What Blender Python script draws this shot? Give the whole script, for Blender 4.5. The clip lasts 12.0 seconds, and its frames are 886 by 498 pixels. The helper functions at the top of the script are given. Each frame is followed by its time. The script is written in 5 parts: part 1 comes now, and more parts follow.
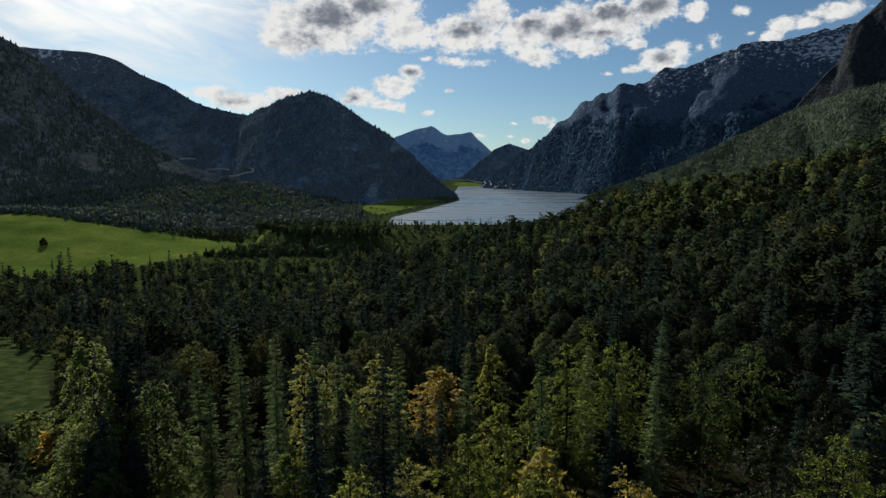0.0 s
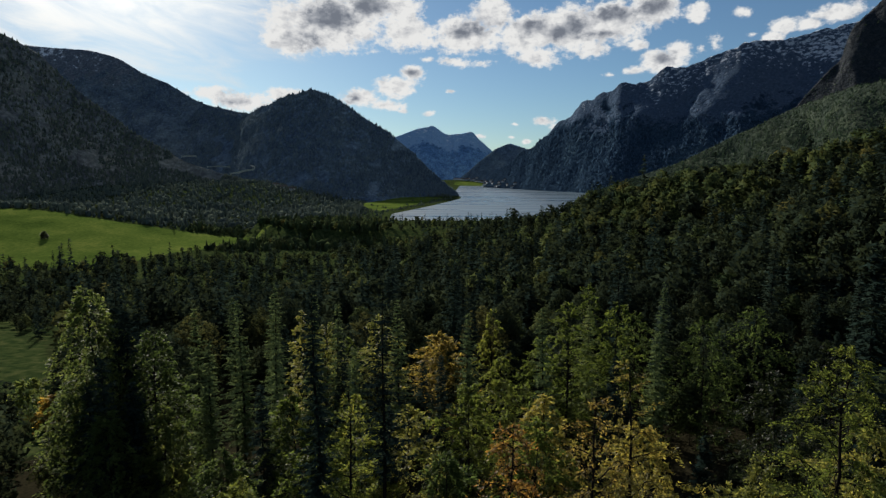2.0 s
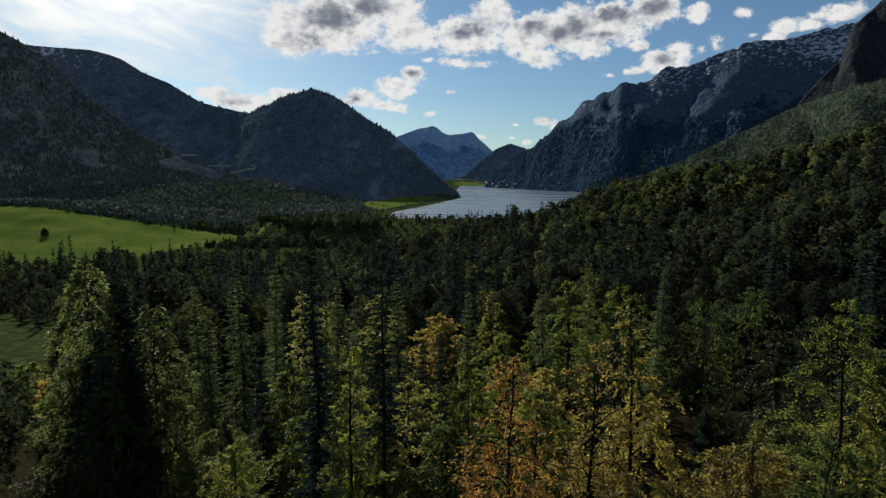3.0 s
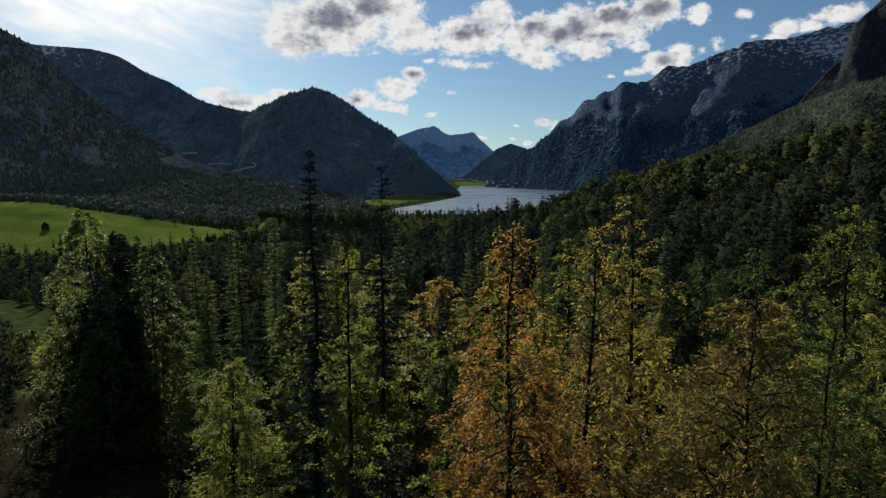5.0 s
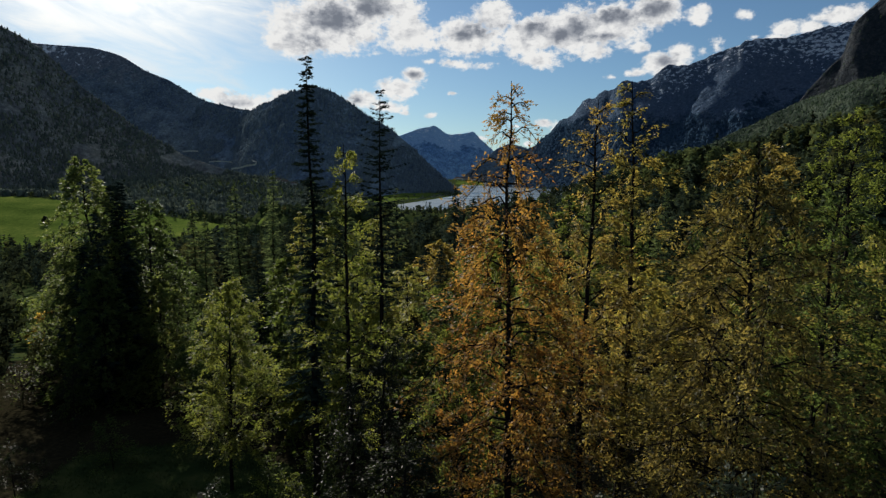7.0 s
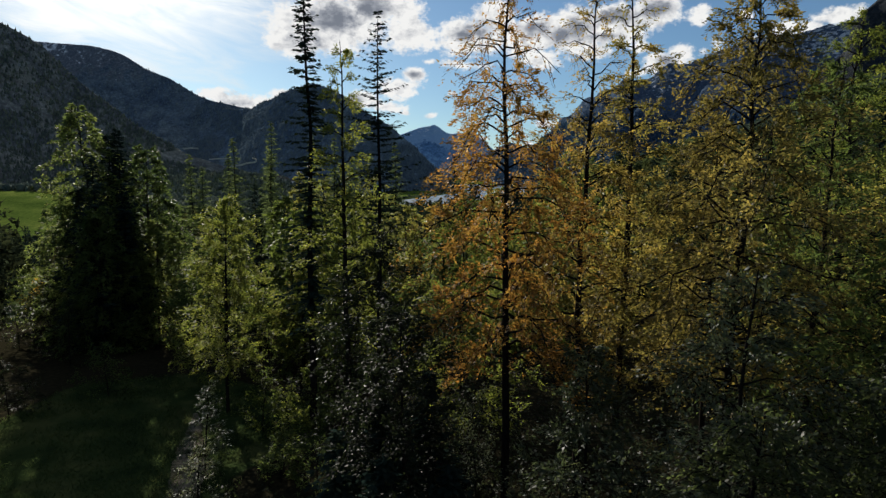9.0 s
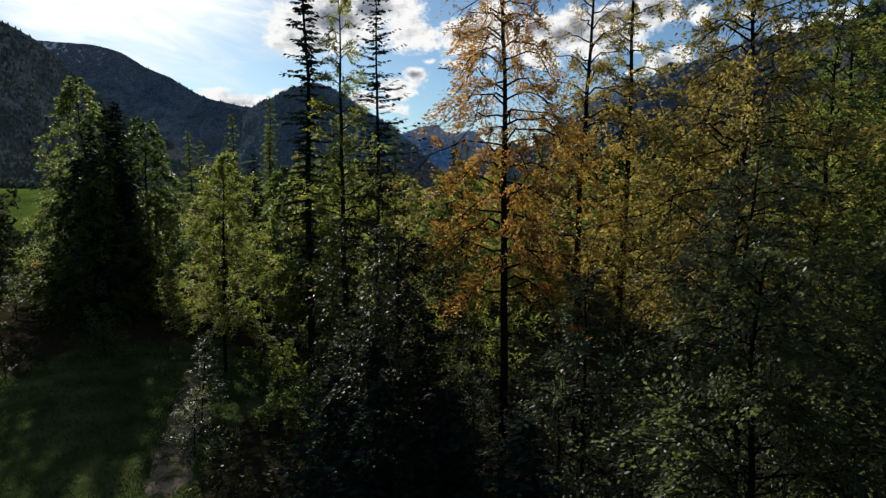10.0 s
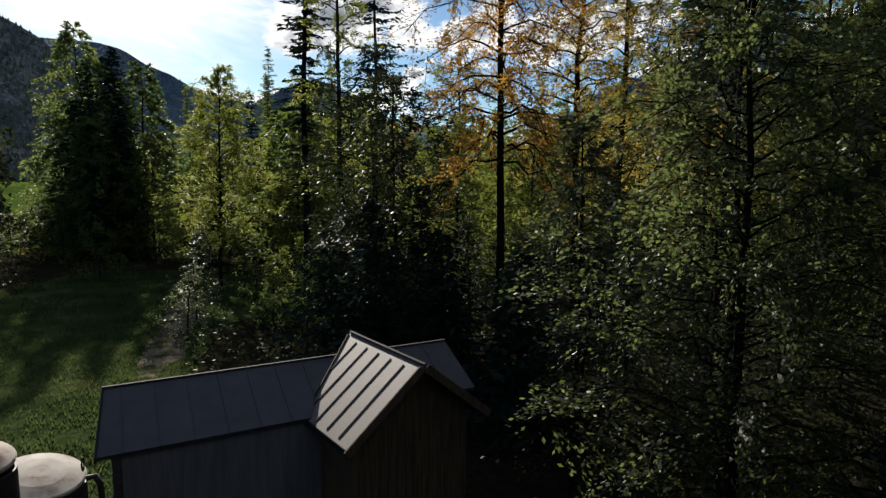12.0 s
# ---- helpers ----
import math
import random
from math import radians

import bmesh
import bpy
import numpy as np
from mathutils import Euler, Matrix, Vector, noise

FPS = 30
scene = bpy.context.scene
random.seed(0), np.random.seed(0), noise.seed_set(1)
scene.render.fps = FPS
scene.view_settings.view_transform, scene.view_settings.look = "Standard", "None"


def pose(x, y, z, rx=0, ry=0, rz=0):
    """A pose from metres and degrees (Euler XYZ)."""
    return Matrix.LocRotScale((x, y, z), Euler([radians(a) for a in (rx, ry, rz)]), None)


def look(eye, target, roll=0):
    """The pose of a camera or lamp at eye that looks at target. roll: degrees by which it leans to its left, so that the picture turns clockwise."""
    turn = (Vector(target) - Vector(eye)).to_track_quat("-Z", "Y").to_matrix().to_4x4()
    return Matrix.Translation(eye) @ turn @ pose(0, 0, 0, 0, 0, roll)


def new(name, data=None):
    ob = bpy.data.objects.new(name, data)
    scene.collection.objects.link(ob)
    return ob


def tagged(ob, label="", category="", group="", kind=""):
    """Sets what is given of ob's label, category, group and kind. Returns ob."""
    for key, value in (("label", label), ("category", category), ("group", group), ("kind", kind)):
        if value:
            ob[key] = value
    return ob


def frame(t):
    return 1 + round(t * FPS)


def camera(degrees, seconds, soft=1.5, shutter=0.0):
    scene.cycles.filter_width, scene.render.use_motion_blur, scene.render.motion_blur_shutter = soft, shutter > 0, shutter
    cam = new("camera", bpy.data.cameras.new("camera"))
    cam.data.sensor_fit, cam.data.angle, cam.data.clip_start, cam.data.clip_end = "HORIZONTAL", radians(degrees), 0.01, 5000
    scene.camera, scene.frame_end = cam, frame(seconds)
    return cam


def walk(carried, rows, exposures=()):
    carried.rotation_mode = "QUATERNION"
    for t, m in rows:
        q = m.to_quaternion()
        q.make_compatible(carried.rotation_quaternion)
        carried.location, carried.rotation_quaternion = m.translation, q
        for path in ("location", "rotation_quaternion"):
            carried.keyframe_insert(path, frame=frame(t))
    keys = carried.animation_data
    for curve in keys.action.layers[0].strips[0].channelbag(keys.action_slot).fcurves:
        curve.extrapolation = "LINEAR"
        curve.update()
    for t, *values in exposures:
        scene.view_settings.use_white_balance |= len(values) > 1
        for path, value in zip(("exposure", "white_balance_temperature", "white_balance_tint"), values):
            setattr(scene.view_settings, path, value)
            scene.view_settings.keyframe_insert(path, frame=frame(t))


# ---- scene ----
# camera: a drone that sinks at three metres a second
cam = camera(73.0, 12.0, soft=1.4)
PATH = [
    (0.0, -0.01, 0.07, 46.5, 83.0, 0.03, -0.02), (0.5, 0, 0, 45.0, 83.0, 0, 0), (1.5, 0.02, -0.16, 42.0, 83.03, -0.06, 0.05),
    (3.0, 0.07, -0.44, 37.5, 83.1, -0.12, 0.11), (4.0, 0.11, -0.64, 34.5, 83.14, -0.15, 0.15), (5.0, 0.17, -0.83, 31.5, 83.18, -0.18, 0.18),
    (6.0, 0.23, -1.0, 28.5, 83.21, -0.2, 0.2), (7.0, 0.31, -1.15, 25.5, 83.23, -0.21, 0.22), (8.0, 0.4, -1.29, 22.5, 83.24, -0.23, 0.24),
    (9.0, 0.49, -1.43, 19.5, 83.24, -0.26, 0.25), (10.0, 0.6, -1.57, 16.5, 83.23, -0.3, 0.26), (11.0, 0.71, -1.73, 13.5, 83.21, -0.36, 0.28),
    (12.0, 0.84, -1.94, 10.5, 83.19, -0.44, 0.29)]
walk(cam, [(t, pose(*p)) for t, *p in PATH], exposures=[(0.0, 0.0), (5.0, 0.03), (7.0, 0.06), (9.0, 0.16), (10.5, 0.32), (12.0, 0.45)])

# ---- light ----
SUN_AZ, SUN_EL = -27.0, 24.5   # degrees: turned from straight ahead (minus is left), above the horizon


def sun_way():
    a, e = radians(SUN_AZ), radians(SUN_EL)
    return Vector((math.sin(a) * math.cos(e), math.cos(a) * math.cos(e), math.sin(e)))


sun = new("sun", bpy.data.lights.new("sun", "SUN"))
sun.data.energy, sun.data.angle, sun.data.color = 6.6, radians(0.6), (1.0, 0.93, 0.82)
sun.matrix_world = look(tuple(sun_way() * 100), (0, 0, 0))


class Nodes:
    """A node tree with short calls."""

    def __init__(self, tree):
        self.t = tree
        self.n, self.l = tree.nodes, tree.links

    def add(self, kind, **values):
        node = self.n.new(kind)
        for key, value in values.items():
            node[key] = value
        return node

    def put(self, socket, value):
        if isinstance(value, bpy.types.NodeSocket):
            self.l.new(value, socket)
        elif isinstance(value, bpy.types.Node):
            self.l.new(value.outputs[0], socket)
        elif value is not None:
            socket.default_value = value

    def math(self, op, a, b=None, c=None, clamp=False):
        node = self.n.new("ShaderNodeMath")
        node.operation, node.use_clamp = op, clamp
        for k, v in enumerate((a, b, c)):
            self.put(node.inputs[k], v)
        return node.outputs[0]

    def vmath(self, op, a, b=None):
        node = self.n.new("ShaderNodeVectorMath")
        node.operation = op
        self.put(node.inputs[0], a)
        self.put(node.inputs[1], b)
        return node.outputs[0]

    def noise(self, vector, scale, detail=4.0, rough=0.55, distortion=0.0):
        node = self.n.new("ShaderNodeTexNoise")
        self.put(node.inputs["Vector"], vector)
        node.inputs["Scale"].default_value, node.inputs["Detail"].default_value = scale, detail
        node.inputs["Roughness"].default_value, node.inputs["Distortion"].default_value = rough, distortion
        return node.outputs[0]

    def smooth(self, value, low, high, a=0.0, b=1.0):
        node = self.n.new("ShaderNodeMapRange")
        node.interpolation_type = "SMOOTHSTEP"
        for k, v in enumerate((value, low, high, a, b)):
            self.put(node.inputs[k], v)
        return node.outputs[0]

    def mix(self, fac, a, b, mode="MIX"):
        node = self.n.new("ShaderNodeMix")
        node.data_type, node.blend_type = "RGBA", mode
        self.put(node.inputs[0], fac)
        for k, v in ((6, a), (7, b)):
            self.put(node.inputs[k], (*v, 1.0) if isinstance(v, tuple) and len(v) == 3 else v)
        return node.outputs[2]

    def ramp(self, fac, stops):
        node = self.n.new("ShaderNodeValToRGB")
        self.put(node.inputs[0], fac)
        while len(node.color_ramp.elements) < len(stops):
            node.color_ramp.elements.new(0.5)
        for e, (at, col) in zip(node.color_ramp.elements, stops):
            e.position, e.color = at, (*col, 1.0)
        return node.outputs[0]

    def xyz(self, vector):
        node = self.n.new("ShaderNodeSeparateXYZ")
        self.put(node.inputs[0], vector)
        return node.outputs

    def vec(self, x, y, z):
        node = self.n.new("ShaderNodeCombineXYZ")
        for k, v in enumerate((x, y, z)):
            self.put(node.inputs[k], v)
        return node.outputs[0]

    def bump(self, height, strength=0.3, distance=0.1):
        node = self.n.new("ShaderNodeBump")
        node.inputs["Strength"].default_value, node.inputs["Distance"].default_value = strength, distance
        self.put(node.inputs["Height"], height)
        return node.outputs[0]


# fair-weather clouds: azimuth, height, half width, half height (degrees), bulk
CLOUDS = [
    (-10.8, 13.6, 6.13, 3.01, 1), (-14.3, 12.0, 2.38, 1.58, 0.9), (-6.9, 15.3, 3.34, 2.48, 1), (-3.3, 12.9, 3.13, 1.89, 0.85), (-4.1, 14.9, 2.59, 2.06, 0.8),
    (2.4, 12.7, 4.05, 1.99, 0.95), (4.5, 14.4, 2.32, 1.62, 0.9), (7.8, 12.6, 3.15, 2.16, 1), (11.1, 13.0, 3.95, 2.4, 1), (15.1, 13.4, 3.57, 2.17, 1),
    (18.6, 14.4, 2.52, 1.97, 0.95), (8.6, 10.7, 2.29, 0.96, 0.8), (13.4, 11.2, 2.06, 0.85, 0.75), (17.4, 11.4, 1.04, 0.56, 0.6), (0.8, 10.4, 2.2, 0.54, 0.5)]
SMALL_CLOUDS = [
    (3.6, 10.3, 1.36, 0.44, 0.5), (-1.5, 10.6, 1.05, 0.34, 0.45), (22.1, 13.7, 1.06, 1.04, 0.7), (25.6, 13.3, 1.01, 0.56, 0.6), (19.4, 9.9, 2.21, 1.21, 0.9),
    (20.7, 10.8, 1.36, 1.0, 0.8), (17.5, 9.3, 1.33, 0.52, 0.7), (15.0, 9.0, 0.69, 0.24, 0.5), (23.6, 11.1, 0.65, 0.8, 0.4), (22.6, 10.7, 0.53, 0.5, 0.4),
    (28.0, 11.1, 1.05, 0.56, 0.7), (28.8, 12.0, 1.26, 0.8, 0.75), (32.3, 12.4, 2.25, 0.77, 0.8), (30.4, 11.9, 1.3, 0.58, 0.7), (-4.4, 8.2, 2.52, 1.2, 0.9),
    (-3.0, 9.4, 1.47, 0.79, 0.85), (-7.8, 7.2, 2.08, 1.0, 0.9), (-5.5, 6.5, 2.0, 0.61, 0.7)]
FLECKS = [
    (-18.1, 6.5, 3.21, 1.06, 0.8), (-21.1, 7.1, 2.33, 0.71, 0.65), (-14.4, 7.2, 2.25, 0.74, 0.7), (-3.8, 6.0, 0.58, 0.26, 0.6), (-1.4, 5.8, 0.69, 0.36, 0.7),
    (0.7, 7.8, 0.69, 0.25, 0.6), (6.7, 4.8, 0.52, 0.21, 0.5), (9.3, 5.0, 1.24, 0.51, 0.7), (10.2, 4.4, 0.57, 0.56, 0.6), (3.4, 3.7, 0.74, 0.26, 0.5),
    (7.7, 3.2, 0.68, 0.31, 0.55), (6.4, 3.6, 0.47, 0.21, 0.45), (26.4, 11.5, 0.58, 0.22, 0.35)]
# the thick grey hearts of the clouds
HEARTS = [
    (-10.0, 14.2, 3.15, 1.47), (-12.1, 11.9, 2.01, 1.13), (-7.2, 15.1, 2.46, 1.28), (3.4, 13.5, 2.17, 0.8), (1.5, 12.9, 1.35, 0.48),
    (8.1, 13.5, 1.83, 0.93), (10.6, 12.5, 1.21, 0.85), (12.1, 13.2, 1.49, 1.11), (15.5, 14.2, 2.94, 0.9), (18.6, 14.5, 2.07, 1.23),
    (14.1, 12.4, 1.95, 0.47), (-8.6, 6.9, 1.14, 0.65), (-3.0, 9.4, 0.73, 0.5), (-19.4, 6.5, 1.23, 0.43), (19.9, 10.2, 1.01, 0.56)]


def make_world():
    world = bpy.data.worlds.new("sky")
    scene.world = world
    world.use_nodes = True
    g = Nodes(world.node_tree)
    g.n.clear()
    sky = g.n.new("ShaderNodeTexSky")
    sky.sky_type, sky.sun_disc = "NISHITA", False
    sky.sun_elevation, sky.sun_rotation = radians(SUN_EL), radians(SUN_AZ)
    sky.altitude, sky.air_density, sky.dust_density, sky.ozone_density = 800, 1.0, 0.6, 2.0
    way = g.n.new("ShaderNodeTexCoord").outputs["Generated"]
    x, y, z = g.xyz(way)
    az = g.math("MULTIPLY", g.math("ARCTAN2", x, y), 57.2958)
    el = g.math("MULTIPLY", g.math("ARCSINE", z), 57.2958)
    flat = g.vec(az, g.math("MULTIPLY", el, 1.35), 0.0)
    billow = g.noise(flat, 0.42, 8.0, 0.6)
    fine = g.noise(flat, 1.5, 7.0, 0.64)
    rough = g.math("ADD", g.math("MULTIPLY", g.math("SUBTRACT", billow, 0.5), 1.9), g.math("MULTIPLY", g.math("SUBTRACT", fine, 0.5), 1.5))
    here = g.vec(az, el, 0.0)

    def reach(a, e, w, h):
        v = g.vmath("DIVIDE", g.vmath("SUBTRACT", here, (a, e, 0.0)), (w, h, 1.0))
        node = g.n.new("ShaderNodeVectorMath")
        node.operation = "LENGTH"
        g.put(node.inputs[0], v)
        return node.outputs["Value"]

    bulk = None
    for a, e, w, h, k in CLOUDS + SMALL_CLOUDS + FLECKS:
        one = g.math("MULTIPLY", g.math("SUBTRACT", 1.08, reach(a, e, w, h)), k)
        bulk = one if bulk is None else g.math("SMOOTH_MAX", bulk, one, 0.18)
    heart = None
    for a, e, w, h in HEARTS:
        one = g.math("SUBTRACT", 1.25, reach(a, e, w, h))
        heart = one if heart is None else g.math("SMOOTH_MAX", heart, one, 0.3)
    # more of the same drifts overhead and behind
    layer = g.vmath("DIVIDE", way, g.vec(g.math("ADD", g.math("ABSOLUTE", z), 0.12), g.math("ADD", g.math("ABSOLUTE", z), 0.12), 1.0))
    wide = g.noise(layer, 1.1, 4.0)
    aloft = g.math("MULTIPLY", g.math("SUBTRACT", wide, 0.46), g.smooth(el, 22.0, 34.0, 0.0, 4.0))
    bulk = g.math("MAXIMUM", bulk, g.math("SUBTRACT", aloft, g.smooth(el, 20.0, 26.0, 3.0, 0.0)))
    dens = g.math("ADD", bulk, g.math("MULTIPLY", rough, 0.62))
    cover = g.smooth(dens, 0.06, 0.46)
    # grey in the thick hearts, white on the rims, with a soft relief towards the sun
    lee = g.noise(g.vmath("ADD", flat, (-0.5, 0.45, 0.0)), 0.42, 8.0, 0.6)
    soft = g.noise(flat, 0.5, 3.0, 0.5)
    relief = g.math("SUBTRACT", lee, billow)
    shade = g.smooth(g.math("ADD", g.math("MULTIPLY", heart, 0.9), g.math("MULTIPLY", g.math("SUBTRACT", soft, 0.5), 1.8)), -0.25, 1.15)
    shade = g.math("MULTIPLY", shade, g.smooth(dens, 0.12, 0.9))
    shade = g.math("ADD", shade, g.math("MULTIPLY", relief, 1.5))
    shade = g.math("ADD", shade, g.math("MULTIPLY", g.smooth(dens, 0.25, 0.9), g.smooth(fine, 0.42, 0.7, 0.0, 0.22)))
    shade = g.math("ADD", shade, g.smooth(el, 20.0, 32.0, 0.0, 0.4))
    cloud = g.ramp(shade, [(0.0, (0.8, 0.8, 0.79)), (0.3, (0.56, 0.57, 0.59)), (0.65, (0.31, 0.33, 0.37)), (1.0, (0.17, 0.19, 0.23))])
    # a thin bright veil drawn out round the sun
    sx = g.math("DIVIDE", g.math("SUBTRACT", az, -29.0), 21.0)
    sy = g.math("DIVIDE", g.math("SUBTRACT", el, 18.0), 12.5)
    near_sun = g.math("SQRT", g.math("ADD", g.math("MULTIPLY", sx, sx), g.math("MULTIPLY", sy, sy)))
    streak = g.noise(g.vec(g.math("MULTIPLY", az, 0.3), g.math("ADD", el, g.math("MULTIPLY", az, 0.22)), 0.0), 0.42, 7.0, 0.6, 0.6)
    veil = g.smooth(g.math("SUBTRACT", g.math("ADD", g.math("MULTIPLY", streak, 1.3), 0.34), near_sun), 0.0, 0.75)
    glow = g.smooth(near_sun, 1.2, 0.1, 0.7, 1.15)
    veil_colour = g.mix(1.0, (0.98, 0.98, 0.95), g.vec(glow, glow, glow), "MULTIPLY")
    skies = g.vmath("MULTIPLY", sky.outputs[0], g.vec(SKY * 0.86, SKY * 1.08, SKY * 1.2))
    skies = g.mix(g.math("MULTIPLY", veil, 0.95), skies, veil_colour)
    skies = g.mix(cover, skies, cloud)
    back = g.n.new("ShaderNodeBackground")
    g.put(back.inputs[0], skies)
    back.inputs[1].default_value = 1.0
    out = g.n.new("ShaderNodeOutputWorld")
    g.l.new(back.outputs[0], out.inputs[0])


SKY = 0.06
make_world()


# ---- materials ----
def material(name):
    m = bpy.data.materials.new(name)
    m.use_nodes = True
    g = Nodes(m.node_tree)
    g.n.clear()
    out = g.n.new("ShaderNodeOutputMaterial")
    return m, g, out


def surface(name, colour, rough=0.8, metal=0.0, bump=None, spec=0.3):
    """A principled material; colour and bump are functions of the node helper and object coordinates."""
    m, g, out = material(name)
    at = g.n.new("ShaderNodeTexCoord").outputs["Object"]
    c = colour(g, at) if callable(colour) else (*colour, 1.0)
    if spec:
        p = g.n.new("ShaderNodeBsdfPrincipled")
        g.put(p.inputs["Roughness"], rough(g, at) if callable(rough) else rough)
        p.inputs["Metallic"].default_value = metal
        p.inputs["Specular IOR Level"].default_value = spec
    else:
        p = g.n.new("ShaderNodeBsdfDiffuse")
    g.put(p.inputs[0], c)
    if bump:
        g.put(p.inputs["Normal"], bump(g, at))
    g.l.new(p.outputs[0], out.inputs[0])
    return m


def leaf_material(name, stops, through_light=0.55, gloss=0.15, face=1.0, glow=1.0, patches=0.35, speck=0.34):
    """Leaves that let light through; each leaf and each tree has its own shade."""
    m, g, out = material(name)
    island = g.n.new("ShaderNodeNewGeometry").outputs["Random Per Island"]
    tree = g.n.new("ShaderNodeObjectInfo").outputs["Random"]
    tint = g.n.new("ShaderNodeAttribute")
    tint.attribute_name = "tint"
    at = g.n.new("ShaderNodeTexCoord").outputs["Object"]
    patch = g.noise(at, patches, 3.0)
    fac = g.math("ADD", g.math("MULTIPLY", island, speck), g.math("MULTIPLY", patch, 0.5))
    fac = g.math("ADD", fac, g.math("MULTIPLY", g.math("SUBTRACT", g.math("FRACT", g.math("ADD", tree, tint.outputs["Fac"])), 0.5), 0.55))
    colour = g.ramp(fac, stops)
    if gloss:
        p = g.n.new("ShaderNodeBsdfPrincipled")
        p.inputs["Roughness"].default_value, p.inputs["Specular IOR Level"].default_value = 0.5, gloss
    else:
        p = g.n.new("ShaderNodeBsdfDiffuse")
    g.put(p.inputs[0], g.vmath("MULTIPLY", colour, g.vec(face, face, face)))
    tr = g.n.new("ShaderNodeBsdfTranslucent")
    bright = g.vmath("MULTIPLY", colour, g.vec(2.2 * glow, 2.0 * glow, 1.5 * glow))
    g.put(tr.inputs[0], bright)
    mixer = g.n.new("ShaderNodeMixShader")
    mixer.inputs[0].default_value = through_light
    g.l.new(p.outputs[0], mixer.inputs[1])
    g.l.new(tr.outputs[0], mixer.inputs[2])
    g.l.new(mixer.outputs[0], out.inputs[0])
    return m


GREEN = leaf_material("leaf_green", [(0.15, (0.03192, 0.0538, 0.01782)), (0.5, (0.06384, 0.0952, 0.0312)), (0.8, (0.1168, 0.146, 0.04456)), (1.0, (0.17, 0.168, 0.04901))], 0.48, 0.03, 0.72, 1.08)
LIME = leaf_material("leaf_lime", [(0.1, (0.03723, 0.05893, 0.01543)), (0.5, (0.07459, 0.1026, 0.02477)), (0.85, (0.1285, 0.1433, 0.03096)), (1.0, (0.1826, 0.1514, 0.02836))], 0.56, 0.05, 0.72, 1.12)
GOLD = leaf_material("leaf_gold", [(0.1, (0.092, 0.0938, 0.02739)), (0.4, (0.184, 0.1512, 0.03824)), (0.8, (0.3276, 0.2209, 0.04095)), (1.0, (0.4219, 0.187, 0.04095))], 0.56, 0.14, 0.75, 1.08)
ORANGE = leaf_material("leaf_orange", [(0.1, (0.0665, 0.06365, 0.01997)), (0.4, (0.1431, 0.09702, 0.02536)), (0.75, (0.2282, 0.1145, 0.02796)), (1.0, (0.2665, 0.09702, 0.02663))], 0.56, 0.14, 0.75, 1.12)
# green leaf greyed and lifted: the silvery glint of light is in its colour
GLINT_LEAF = leaf_material("leaf_glint", [(0.1, (0.039, 0.0585, 0.0325)), (0.5, (0.078, 0.104, 0.05625)), (0.85, (0.13, 0.1495, 0.0775)), (1.0, (0.182, 0.182, 0.0875))], 0.34, 0.26, 0.7, 1.0)
YELLOW = leaf_material("leaf_yellow", [(0.1, (0.07826, 0.103, 0.0315)), (0.45, (0.1398, 0.1512, 0.042)), (0.8, (0.2404, 0.2128, 0.0504)), (1.0, (0.3242, 0.224, 0.0525))], 0.5, 0.12, 0.75, 1.05)
OCHRE = leaf_material("leaf_ochre", [(0.1, (0.0855, 0.08235, 0.02751)), (0.4, (0.1596, 0.1296, 0.03809)), (0.75, (0.2565, 0.1778, 0.04444)), (1.0, (0.3192, 0.1537, 0.04232))], 0.55, 0.12, 0.75, 1.1)
# blades for the yard: its shade is mixed into this green
SHADED_BLADES = leaf_material("shaded_grass_blade", [(0.1, (0.017, 0.0294, 0.0126)), (0.5, (0.0321, 0.0505, 0.0207)), (1.0, (0.0756, 0.0895, 0.0402))], 0.4, 0)
# leaf for shaded growth: the shade is put into its near-black green
DARK = leaf_material("leaf_dark_shade", [(0.1, (0.0112, 0.0176, 0.0088)), (0.6, (0.0224, 0.0336, 0.016)), (0.9, (0.0336, 0.0448, 0.02)), (1.0, (0.068, 0.076, 0.028))], 0.3, 0.08, 0.5, 1.0)
BEECH = leaf_material("leaf_beech", [(0.1, (0.02548, 0.03913, 0.01644)), (0.5, (0.05707, 0.08063, 0.03288)), (0.85, (0.1017, 0.1222, 0.04224)), (1.0, (0.2028, 0.1837, 0.05268))], 0.42, 0.24, 0.45, 1.1)
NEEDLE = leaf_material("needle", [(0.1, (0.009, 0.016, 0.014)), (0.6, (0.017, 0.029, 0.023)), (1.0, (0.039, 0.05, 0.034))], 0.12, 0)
# lit copy of the needle colour: sunlight put in for the front row
LIT_NEEDLE = leaf_material("lit_needle", [(0.1, (0.05148, 0.07624, 0.03861)), (0.6, (0.09828, 0.1346, 0.06006)), (1.0, (0.2112, 0.2242, 0.09009))], 0.35, 0)
# the next three carry distance haze in their blue, lifted colours
WOODS = leaf_material("woods_hazed", [(0.1, (0.0708, 0.102, 0.1318)), (0.5, (0.09912, 0.1374, 0.164)), (0.8, (0.1274, 0.1628, 0.1728)), (1.0, (0.1699, 0.1912, 0.1757))], 0.12, 0, patches=0.009)
CRAG_WOODS = leaf_material("woods_crag_hazed", [(0.1, (0.02552, 0.04862, 0.08195)), (0.6, (0.0396, 0.07282, 0.1166)), (1.0, (0.06402, 0.09713, 0.1298))], 0.1, 0)
SLOPE = leaf_material("slope_leaf_hazed", [(0.1, (0.05423, 0.07072, 0.06593)), (0.5, (0.08725, 0.1085, 0.08628)), (0.8, (0.1178, 0.1367, 0.0959)), (1.0, (0.1592, 0.1592, 0.102))], 0.15, 0, patches=0.011)
